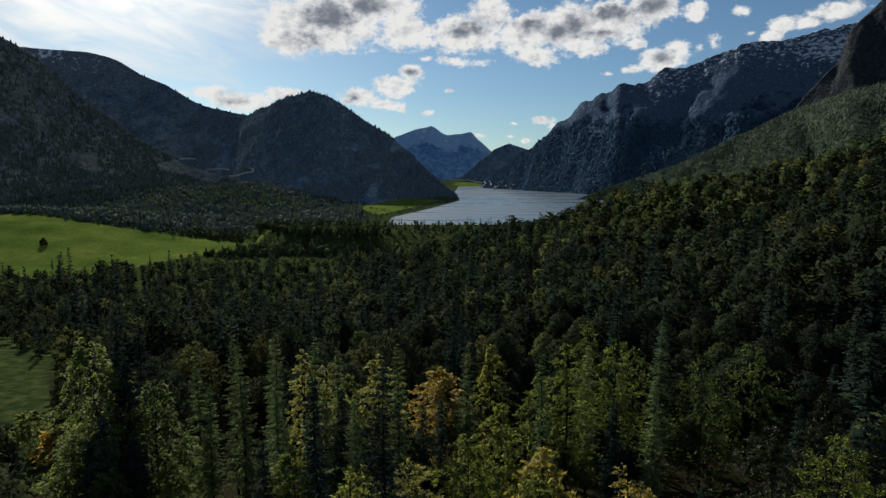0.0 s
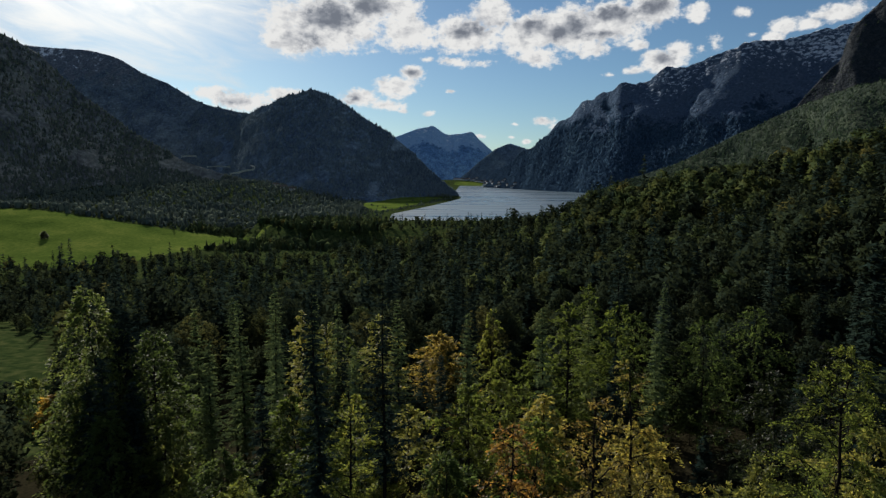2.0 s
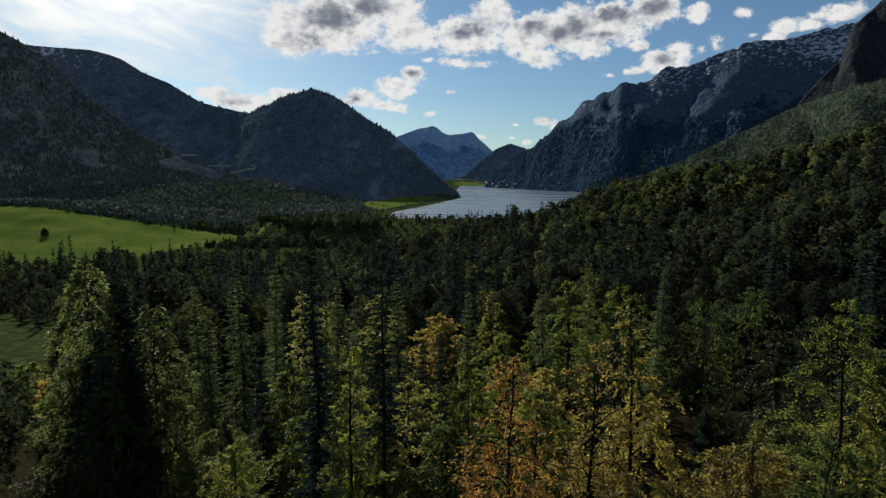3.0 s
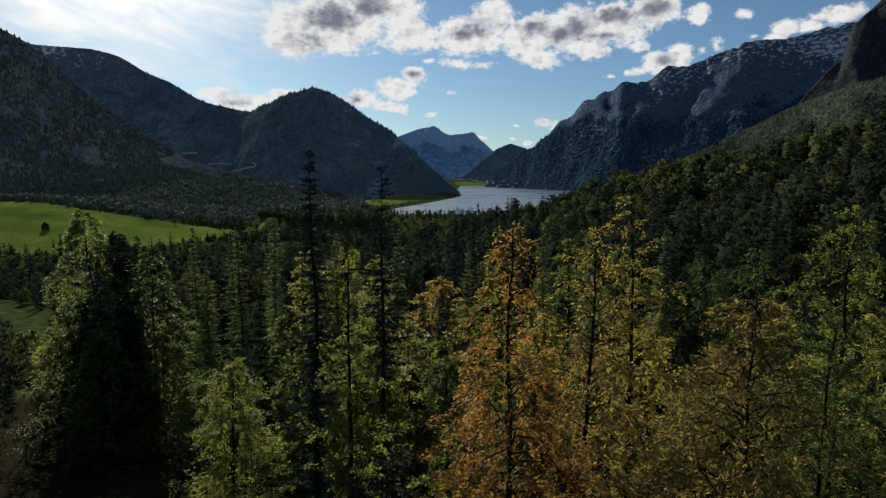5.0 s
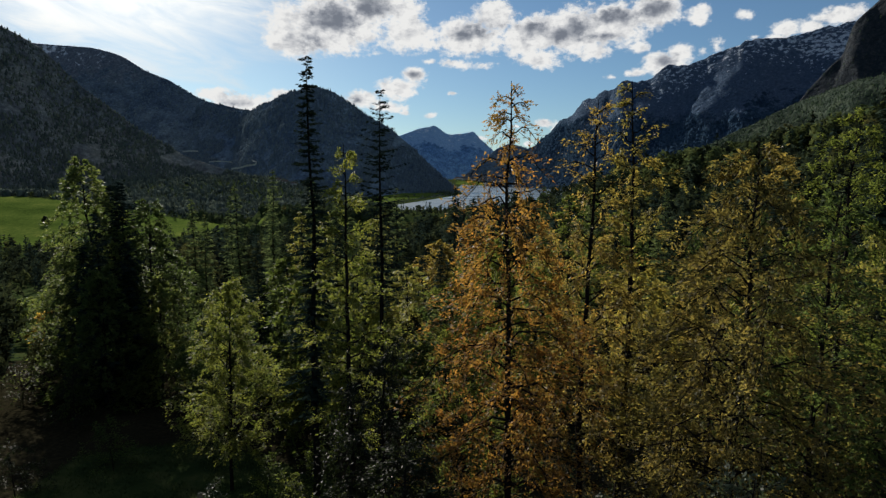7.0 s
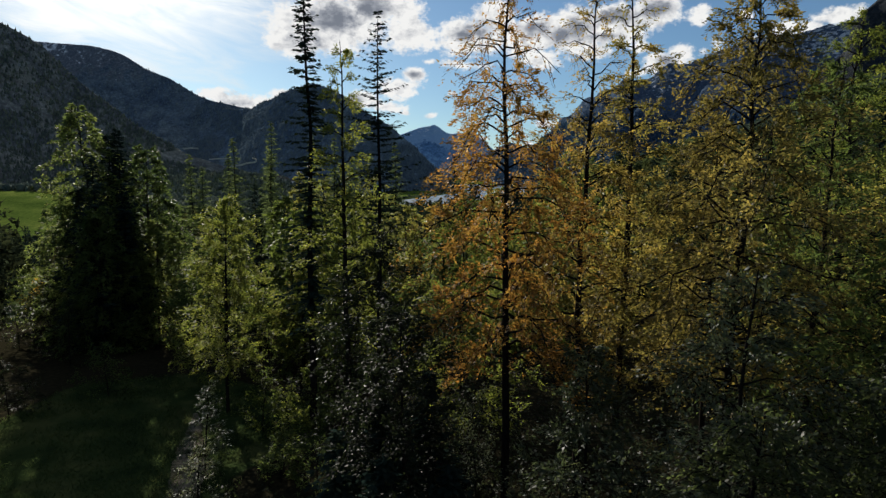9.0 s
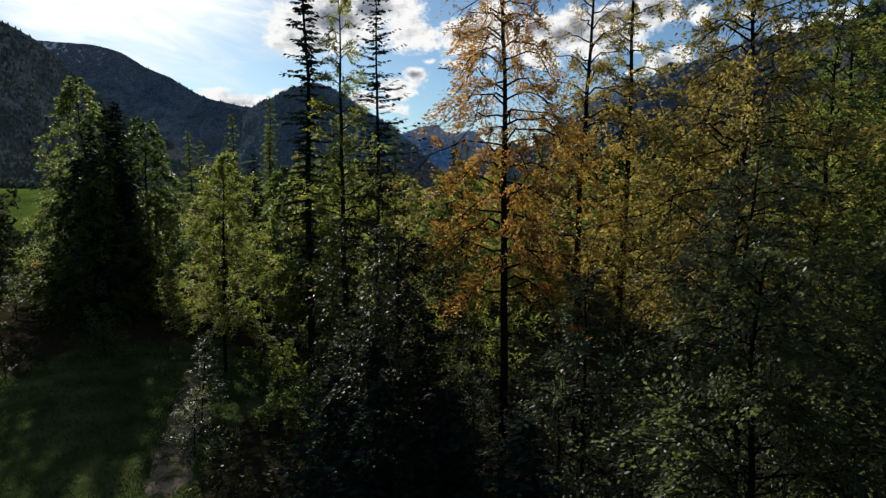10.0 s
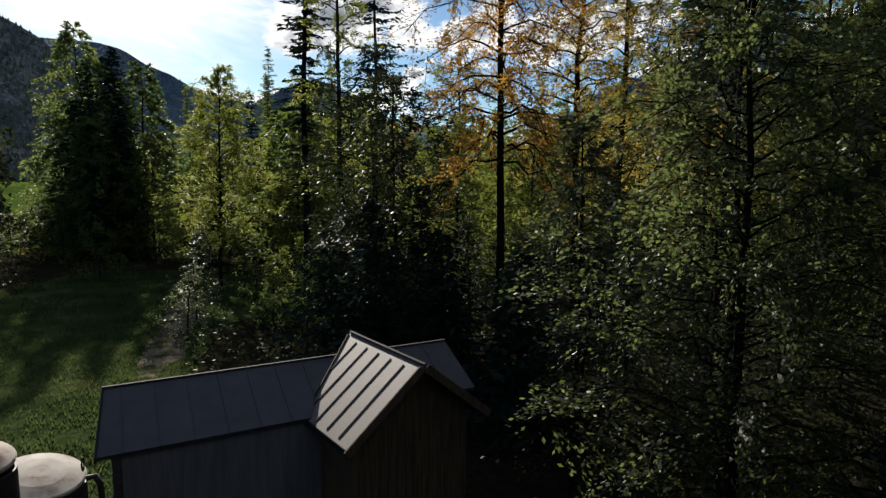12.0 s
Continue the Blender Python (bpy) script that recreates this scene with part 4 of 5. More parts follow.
def front_row():
    """Sunlit trees that stand before the dark forest."""
    rng = np.random.default_rng(17)
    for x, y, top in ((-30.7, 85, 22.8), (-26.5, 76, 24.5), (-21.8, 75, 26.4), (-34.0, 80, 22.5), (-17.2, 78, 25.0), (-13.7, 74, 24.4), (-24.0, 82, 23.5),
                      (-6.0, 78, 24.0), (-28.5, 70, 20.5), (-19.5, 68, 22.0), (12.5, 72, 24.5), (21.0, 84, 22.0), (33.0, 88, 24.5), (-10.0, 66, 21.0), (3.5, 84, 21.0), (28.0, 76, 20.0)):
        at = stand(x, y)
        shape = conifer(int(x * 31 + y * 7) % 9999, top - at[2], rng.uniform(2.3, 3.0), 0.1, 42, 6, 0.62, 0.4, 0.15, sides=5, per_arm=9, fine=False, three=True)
        tree("spruce_tree", shape, BARK, LIT_NEEDLE, at, "slender green spruce in the sunlit front row", "tree", "front row of the forest")
    for x, y, top, wide, leaf, label in (
            (-21.0, 88, 20.5, 2.2, YELLOW, "slim yellow birch between spruces"), (-17.0, 84, 19.6, 3.2, YELLOW, "yellow birch in the sunlit front row"), (-14.9, 92, 15.2, 3.6, LIME, "yellow-green tree in the sunlit front row"),
            (-10.0, 86, 20.2, 3.6, YELLOW, "golden birch between spruces"), (14.0, 86, 17.0, 3.6, LIME, "light green tree in the sunlit front row"), (17.2, 80, 23.4, 3.4, LIME, "tall yellow-green tree before the forest"),
            (22.6, 92, 24.0, 3.0, LIME, "tall light green tree before the forest"), (26.5, 90, 21.5, 3.6, LIME, "light green tree before the forest"), (31.0, 94, 19.0, 3.8, GREEN, "green tree before the dark hill"),
            (38.0, 84, 20.0, 4.6, GREEN, "broad green tree before the dark hill"), (47.0, 88, 21.0, 4.4, GREEN, "broad green tree on the hillside"), (-47.0, 78, 17.0, 4.0, GREEN, "green tree behind the clearing birches"),
            (34.0, 58, 20.5, 4.0, DARK, "dark green tree on the slope"), (42.0, 62, 23.0, 4.2, DARK, "dark leafy tree on the slope"), (18.0, 52, 18.0, 3.8, YELLOW, "yellowing tree behind the birches"), (9.0, 56, 17.0, 3.8, LIME, "light green tree behind the birches"),
            (-12.0, 50, 17.0, 3.6, LIME, "light green tree among tall stems"), (-8.0, 56, 18.0, 3.6, LIME, "yellow-green tree among tall stems"), (-3.5, 60, 16.5, 3.6, YELLOW, "yellow tree among tall stems"), (-15.5, 61, 17.5, 3.4, LIME, "light green tree before the spruces"),
            (3.0, 65, 17.5, 3.6, LIME, "light green tree in the hollow"), (7.0, 71, 18.5, 3.4, LIME, "slim light green tree in the hollow"), (11.5, 62, 17.0, 3.6, YELLOW, "golden tree in the hollow"),
            (-22.0, 56, 13.0, 3.4, GREEN, "low green tree behind the yard"), (0.5, 52, 15.0, 3.6, GREEN, "green tree in the hollow"), (26.0, 46, 17.5, 3.6, YELLOW, "yellow-green tree among the birches"), (33.0, 44, 22.0, 4.2, YELLOW, "golden birch on the slope")):
        at = stand(x, y)
        shape = broadleaf(int(x * 53 + y * 3) % 9999, top - at[2], wide * 1.45, 0.1, 62, 6, 34, 0.29, droop=0.4, sides=4, point=0.7, fine=False, three=True)
        tree("broadleaf_tree", shape, BARK, leaf, at, label, "tree", "front row of the forest")


front_row()


def bush(x, y, tall, wide, leaf, label, seed, size=0.1, per=16):
    shape = broadleaf(seed, tall, wide, crown_from=0.06, limbs=22, twigs=6, per_twig=per, leaf_size=size, lean=0.8, sides=4, point=0.1)
    return tree("bush", shape, BARK, leaf, stand(x, y, 0.1), label, "bush", "bushes by the yard")


def bushes():
    rng = np.random.default_rng(8)
    for x, y, tall, wide, leaf, label in [
            (-14.0, 33.0, 5.5, 1.3, GLINT_LEAF, "slim leafy bush beside the dirt path"), (-12.6, 28.5, 4.0, 1.2, GLINT_LEAF, "leafy bush beside the dirt path"),
            (-12.0, 38.0, 4.5, 1.8, LIME, "sunlit light green bush at the path"), (-9.8, 36.5, 4.0, 1.6, LIME, "sunlit light green bush behind the house"), (-8.6, 39.5, 5.0, 1.6, LIME, "light green bush on the grassy bank"), (-9.0, 31.5, 3.2, 1.4, GREEN, "low green bush behind the house"),
            (-6.0, 27.0, 5.0, 1.5, GREEN, "green bush behind the house"), (1.9, 24.4, 6.2, 2.4, GLINT_LEAF, "green bush in glint-greyed leaf in front of the birches"),
            (1.5, 27.5, 7.6, 2.4, GLINT_LEAF, "tall green bush in front of the birches"), (4.2, 13.2, 7.2, 2.2, DARK, "dark leafy bush reaching over the roof"),
            (8.5, 6.2, 6.0, 2.4, DARK, "dark bush beside the house"), (7.0, 18.0, 9.0, 2.8, GLINT_LEAF, "bush in glint-greyed leaf under the maples"),
            (-26.0, 44.0, 4.5, 2.4, GREEN, "green bush at the edge of the yard"), (-31.0, 40.0, 4.0, 2.4, DARK, "dark bush at the edge of the yard"),
            (-43.0, 58.0, 5.0, 3.0, DARK, "rounded dark green bush beside the clearing"), (-47.0, 52.0, 4.5, 3.0, DARK, "dark green bush beside the clearing"),
            (-27.0, 30.0, 3.0, 1.8, GREEN, "low green bush in the yard"), (-24.5, 20.0, 2.2, 1.4, GREEN, "small bush in the shaded grass"),
            (-34.0, 52.0, 6.0, 3.0, DARK, "dark bush at the foot of the birches"), (-3.5, 21.0, 4.0, 1.4, DARK, "dark bush behind the roof"),
            (12.5, 8.0, 7.0, 2.8, DARK, "dark leafy bush near the house"), (15.0, 12.5, 9.0, 3.0, DARK, "tall dark bush at the forest edge"),
            (5.2, 20.5, 7.5, 2.2, GLINT_LEAF, "green bush in glint-greyed leaf under the birches"), (10.5, 19.5, 8.0, 2.4, GLINT_LEAF, "green bush in glint-greyed leaf under the birches"),
            (14.0, 21.0, 8.5, 2.4, GLINT_LEAF, "tall green bush under the birches"), (8.6, 21.5, 6.5, 2.2, GLINT_LEAF, "leafy green bush under the birches"), (17.5, 22.5, 8.0, 2.6, GLINT_LEAF, "green bush at the forest edge"),
            (-19.5, 47.5, 5.0, 2.2, LIME, "light green bush behind the yard"), (-6.5, 41.0, 7.0, 2.4, GREEN, "green bush under the tall conifers")]:
        bush(x, y, tall, wide, leaf, label, int(rng.integers(1e6)), 0.1 if y < 30 else 0.15, 20)


bushes()


# ---- the forest ----
def round_crown(seed, tall, wide, tufts=800, size=1.0):
    """Billowing lobes of leaf tufts round a stem. Returns corners, faces and outward normals."""
    rng = np.random.default_rng(seed)
    lobes = []
    for k in range(17):
        u = (k + rng.uniform(0, 1)) / 17
        r = wide * (0.25 + 0.75 * np.sin(np.pi * (0.1 + 0.85 * u) ** 0.8))
        a = k * 2.4 + rng.normal() * 0.4
        off = r * rng.uniform(0.25, 0.62) if u < 0.9 else 0.0
        lobes.append((off * np.cos(a), off * np.sin(a), tall * (0.2 + 0.66 * u), r * rng.uniform(0.42, 0.62)))
    lobes = np.array(lobes)
    which = rng.choice(len(lobes), tufts, p=lobes[:, 3] ** 2 / (lobes[:, 3] ** 2).sum())
    way = rng.normal(size=(tufts, 3))
    way[:, 2] = np.abs(way[:, 2]) * 1.1 - 0.35
    way /= np.linalg.norm(way, axis=1, keepdims=True)
    c = lobes[which, :3] + way * (lobes[which, 3] * rng.uniform(0.78, 1.12, tufts))[:, None] * (1, 1, 1.15)
    v, f = leaves(rng, c, size, 0.8, three=True)
    out = way + 0.25 * (c - (0, 0, tall * 0.5)) / wide
    out /= np.linalg.norm(out, axis=1, keepdims=True)
    return v, f, np.repeat(out, 3, axis=0)



def kinds_of_forest():
    made = []
    for k, (h, w) in enumerate(((24, 3.6), (20, 3.2), (26, 3.6), (17, 2.9))):
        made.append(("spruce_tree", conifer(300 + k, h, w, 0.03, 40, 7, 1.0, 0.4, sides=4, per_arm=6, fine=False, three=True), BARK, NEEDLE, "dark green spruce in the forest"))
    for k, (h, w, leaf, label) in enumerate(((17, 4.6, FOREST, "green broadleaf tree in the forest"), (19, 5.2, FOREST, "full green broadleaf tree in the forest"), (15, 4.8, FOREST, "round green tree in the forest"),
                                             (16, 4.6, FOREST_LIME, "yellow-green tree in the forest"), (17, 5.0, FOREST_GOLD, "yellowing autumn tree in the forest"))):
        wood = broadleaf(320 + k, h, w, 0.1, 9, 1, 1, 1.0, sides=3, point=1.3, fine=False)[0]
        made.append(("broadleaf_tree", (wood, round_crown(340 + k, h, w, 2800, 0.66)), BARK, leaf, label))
    return made


def forest_places():
    """Scattered stems on the forest floor, nearest first."""
    rng = np.random.default_rng(4)
    spots = []
    y = 52.0
    while y < 900:
        gap = 5.6 + 0.013 * y
        half = 0.86 * y + 25
        for x in np.arange(-half, half, gap):
            spots.append((x + rng.uniform(-0.45, 0.45) * gap, y + rng.uniform(-0.5, 0.5) * gap))
        y += gap
    p = np.array(spots)
    keep = (outside(MEADOW, p[:, 0], p[:, 1]) > 5) & (outside(CLEARING, p[:, 0], p[:, 1]) > 3) & (outside(LAKE, p[:, 0], p[:, 1]) > 8) & (outside(YARD, p[:, 0], p[:, 1]) > 3)
    keep &= outside([(-47, 52), (-47, 75), (-28, 75), (-28, 52)], p[:, 0], p[:, 1]) > 0
    keep &= ~((p[:, 1] < 62) & (p[:, 0] > -12) & (p[:, 0] < 0))
    keep &= ~((p[:, 1] < 104) & (np.abs(p[:, 0] + 2) < 45) & (rng.random(len(p)) < 0.62))
    keep &= ~((p[:, 1] < 72) & (p[:, 0] < -0.655 * p[:, 1]) & (p[:, 0] > -0.78 * p[:, 1]))
    keep &= ~((p[:, 1] > 760) & (p[:, 0] > -0.12 * p[:, 1] - 15) & (p[:, 0] < 20))
    p = p[keep]
    return p[np.argsort(np.hypot(p[:, 0], p[:, 1]))]


def build_forest():
    rng = np.random.default_rng(12)
    protos = kinds_of_forest()
    meshes, normals = [], []
    for k, (name, s, bark, leaf, label) in enumerate(protos):
        n = s[1][2] if len(s[1]) > 2 else crown_normals(s[1][0], s[1][0][:, 2].max())
        v = face_out(s[1][0], n, 3)
        protos[k] = (name, (s[0], (v, s[1][1])), bark, leaf, label)
        if len(s[1]) < 3:
            n = crown_normals(v, v[:, 2].max())
        normals.append(n)
        crown = mesh_of("crown", v, s[1][1], leaf, True)
        crown.normals_split_custom_set_from_vertices(n.tolist())
        meshes.append((mesh_of("trunk", *s[0], bark, True), crown))
    places = forest_places()
    hill = step((places[:, 0] - 0.15 * places[:, 1]) / 60)
    pick, scale, turn = [], [], []
    for k, (x, y) in enumerate(places):
        # more light green on the crest, put in for its sunlit rim
        crest = float(hill[k]) * (1.0 if 290 < y < 520 else 0.0)
        autumn = 0.03 + 0.05 * crest
        r = rng.random()
        pick.append(int(rng.integers(4)) if r < 0.3 - 0.1 * hill[k] - 0.12 * crest else (8 if r > 1 - autumn else (7 if r > 0.9 - 0.4 * crest - autumn else 4 + int(rng.integers(3)))))
        # lighter leaf far out stands in for the haze over the woods
        if y > 470 and x < 0.05 * y and rng.random() < 0.4:
            pick[-1] = 7
        scale.append(rng.uniform(0.6, 1.1) * (1 + 0.25 * crest) * (0.7 if y < 104 and abs(x) < 45 else ((0.62 if y < 690 else 0.45) if y > 480 and x < 0.2 * y else 1.0)))
        if y < 445 and -0.79 * y < x < -0.65 * y:
            scale[-1] *= 0.5 if y < 225 else (0.72 if y < 300 else 0.8)      # lower growth before the meadow
        if 300 < y < 570 and -0.55 * y < x < -0.18 * y:
            scale[-1] *= 0.72      # low wood along the near edge of the meadow
        turn.append(rng.uniform(0, 360))
    zs = height(places[:, 0], places[:, 1]) - 0.3
    for k in range(260):
        name, _, _, _, label = protos[pick[k]]
        ob = tagged(new(name), label, "tree", "forest trees")
        ob.matrix_world = pose(*places[k], zs[k], 0, 0, turn[k]) @ Matrix.Scale(scale[k], 4)
        part("trunk", meshes[pick[k]][0], ob)
        part("crown", meshes[pick[k]][1], ob)
    # unseen trees around and behind the camera, added to hold back sky light
    for k, (x, y) in enumerate(((-38, -14), (-31, -20), (-25, -13), (-19, -22), (-13, -14), (-7, -20), (-1, -13.5), (5, -19), (11, -13), (17, -18), (23, -10), (29, -16), (35, -6), (-36, -2), (27, 2), (33, 8), (-10, -28), (2, -28), (14, -28), (-26, -30), (26, -28))):
        which = (4, 5, 2, 4, 6, 0, 5)[k % 7]
        ob = tagged(new(protos[which][0]), protos[which][4], "tree", "forest trees")
        ob.matrix_world = pose(x, y, float(height(x, y)) - 0.3, 0, 0, 47 * k) @ Matrix.Scale(1.15, 4)
        part("trunk", meshes[which][0], ob)
        part("crown", meshes[which][1], ob)
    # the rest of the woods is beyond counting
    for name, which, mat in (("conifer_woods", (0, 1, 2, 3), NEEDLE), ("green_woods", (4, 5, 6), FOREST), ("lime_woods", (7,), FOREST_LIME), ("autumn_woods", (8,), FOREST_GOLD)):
        vs, fs, tint, turned, base = [], [], [], [], 0
        for k in range(260, len(places)):
            if pick[k] not in which:
                continue
            v, f = protos[pick[k]][1][1]
            far = np.hypot(*places[k])
            thin = 9 if far < 200 else (12 if far < 330 else (18 if far < 520 else 40))   # fewer, larger tufts with distance
            nv = normals[pick[k]].reshape(-1, 3, 3)[k % thin::thin].reshape(-1, 3)
            v = v.reshape(-1, 3, 3)[k % thin::thin]
            mid = v.mean(1, keepdims=True)
            v = (mid + (v - mid) * 0.86 * thin ** 0.5).reshape(-1, 3)
            a = radians(turn[k])
            rot = np.array([[math.cos(a), -math.sin(a), 0], [math.sin(a), math.cos(a), 0], [0, 0, 1]])
            w = (v @ rot.T) * scale[k] + (places[k][0], places[k][1], zs[k])
            vs.append(w)
            turned.append(nv @ rot.T)
            fs.append(np.arange(len(w)).reshape(-1, 3) + base)
            tint.append(np.full(len(w), (k * 0.618) % 1.0))
            base += len(w)
        me = mesh_of(name, np.concatenate(vs), np.concatenate(fs), mat, True, tint=np.concatenate(tint))
        me.normals_split_custom_set_from_vertices(np.concatenate(turned).tolist())
        tagged(new(name, me), "dense " + name.replace("_", " ") + " covering the valley", "forest", kind="stuff")


build_forest()


def build_far_woods(sunny, name, label, mat):
    """Small spiky and round crowns on the mountainsides."""
    rng = np.random.default_rng(31)
    ang = np.linspace(0, 2 * np.pi, 5, endpoint=False)
    vs, fs, tint, base = [], [], [], 0
    for X, Y, Z, many, top, seed, lit in WOODED_SPOTS:
        if lit not in sunny:
            continue
        n, m = X.shape
        first = m // 5 - 3
        i = rng.uniform(0, n - 1.001, many)
        j = first + (m - 2 - first) * rng.uniform(0, 1, many) ** 0.78
        i0, j0 = i.astype(int), j.astype(int)
        fi, fj = i - i0, j - j0
        def lerp(A):
            return A[i0, j0] * (1 - fi) * (1 - fj) + A[i0 + 1, j0] * fi * (1 - fj) + A[i0, j0 + 1] * (1 - fi) * fj + A[i0 + 1, j0 + 1] * fi * fj
        x, y, z = lerp(X), lerp(Y), lerp(Z)
        clear = ((x + 540) / 120) ** 2 + ((z - 68) / 24) ** 2 < 1
        keep = ~(clear & (HILLSIDE in sunny)) & (z < top + 60 * fbm(x / 90, y / 90, seed)) & (z > -12) & ((fbm(x / 60, z / 40, seed + 2, 3) > -0.35) | (SNOWY in sunny))
        x, y, z = x[keep], y[keep], z[keep]
        h = rng.uniform(4, 10, len(x)) * (0.42 if SPUR in sunny else (1.0 if SNOWY in sunny else 0.9))
        w = h * rng.uniform(0.25, 0.5, len(x))
        ring = np.stack([np.cos(ang), np.sin(ang), 0 * ang], -1)
        low = np.stack([x, y, z - 3], -1)[:, None] + ring[None] * w[:, None, None] * rng.uniform(0.7, 1.2, (len(x), 5, 1)) + (0, 0, 2.5)
        tip = np.stack([x, y, z + h], -1)[:, None]
        v = np.concatenate([low, tip], 1)
        idx = base + np.arange(len(x) * 6).reshape(-1, 6)
        f = np.stack([np.stack([idx[:, a], idx[:, (a + 1) % 5], idx[:, 5]], -1) for a in range(5)], 1).reshape(-1, 3)
        vs.append(v.reshape(-1, 3))
        fs.append(f)
        tint.append(np.repeat(rng.uniform(0, 1, len(x)), 6))
        base += len(x) * 6
    me = mesh_of(name, np.concatenate(vs), np.concatenate(fs), mat, tint=np.concatenate(tint))
    tagged(new(name, me), label, "forest", kind="stuff")


build_far_woods((SNOWY,), "crag_woods", "dark woods under the long rocky mountain, blued with painted haze", CRAG_WOODS)
build_far_woods((WOODED, CRAGGY), "mountain_woods", "far woods on the shaded mountainsides with haze in their colour", WOODS)
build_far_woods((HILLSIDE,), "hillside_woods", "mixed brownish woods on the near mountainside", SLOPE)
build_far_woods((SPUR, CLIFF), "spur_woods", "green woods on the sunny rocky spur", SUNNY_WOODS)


def build_undergrowth():
    """Low leafy growth under the trees, past counting."""
    rng = np.random.default_rng(63)
    n = 1500
    x, y = rng.uniform(-14, 42, n), rng.uniform(15, 70, n)
    keep = (outside(YARD, x, y) > 0.8) & ((x > 7) | (y > 19)) & ((x > -5) | (y < 28.5) | (y > 45)) & (np.abs(x) < 0.8 * y + 6)
    x, y = x[keep], y[keep]
    z = height(x, y)
    centres, size = [], []
    for k in range(len(x)):
        tall, wide, m = rng.uniform(0.8, 3.4), rng.uniform(0.7, 1.5), 46
        u = rng.uniform(0, 1, m) ** 0.7
        a = rng.uniform(0, 6.28, m)
        r = wide * np.sqrt(rng.uniform(0, 1, m)) * (1.1 - 0.7 * u)
        centres.append(np.column_stack([x[k] + r * np.cos(a), y[k] + r * np.sin(a), z[k] + tall * u]))
    pts = np.concatenate(centres)
    v, f = leaves(rng, pts, 0.2, 0.6)
    tint = np.repeat(rng.uniform(0, 1, len(x)), 46 * 4)
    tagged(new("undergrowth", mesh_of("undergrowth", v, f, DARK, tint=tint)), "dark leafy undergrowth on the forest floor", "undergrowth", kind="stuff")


build_undergrowth()


def on_hillside(x, z):
    """The place on the near mountainside at that breadth and height."""
    X, Y, Z = next(s[:3] for s in WOODED_SPOTS if s[6] is HILLSIDE)
    m = X.shape[1] // 5
    cross = []
    for i in range(len(X)):
        below = np.nonzero(Z[i, m:] < z)[0]
        if len(below) and below[0] > 0:
            j = m + below[0]
            k = (Z[i, j - 1] - z) / (Z[i, j - 1] - Z[i, j])
            cross.append((X[i, j - 1] + k * (X[i, j] - X[i, j - 1]), Y[i, j - 1] + k * (Y[i, j] - Y[i, j - 1])))
    cross = np.array(sorted(cross))
    return np.array([x, np.interp(x, cross[:, 0], cross[:, 1]) - 2.5, z + 1.0])


def ribbon(name, way, wide, mat, label, category):
    t0 = np.linspace(0, len(way) - 1, len(way) * 4)
    pts = np.array([on_hillside(np.interp(k, range(len(way)), [w[0] for w in way]), np.interp(k, range(len(way)), [w[1] for w in way])) for k in t0])
    t = np.linspace(0, len(pts) - 1, len(pts) * 2)
    mid = np.column_stack([np.interp(t, np.arange(len(pts)), pts[:, k]) for k in range(3)])
    w = wide * (0.8 + 0.3 * fbm(t * 2.1, t * 0 + 3, 15, 2))
    vs = np.concatenate([mid + np.column_stack([0 * w, -w * 0.4, w * 0.5]), mid - np.column_stack([0 * w, -w * 0.4, w * 0.5])])
    n = len(mid)
    fs = np.stack([np.arange(n - 1), np.arange(1, n), np.arange(n + 1, 2 * n), np.arange(n, 2 * n - 1)], -1)
    tagged(new(name, mesh_of(name, vs, fs, mat, True)), label, category, kind="structure")


ribbon("forest_road", [(-618, 84), (-600, 86), (-582, 85)], 4.2, ROAD, "short pale gravel road on the mountainside", "road")
ribbon("forest_road", [(-560, 60), (-535, 62), (-505, 60)], 3.0, ROAD, "pale gravel track across the clearing", "road")
ribbon("forest_road", [(-510, 44), (-488, 47), (-470, 52), (-452, 54), (-446, 60), (-458, 64)], 4.6, ROAD, "winding pale gravel road on the mountainside", "road")


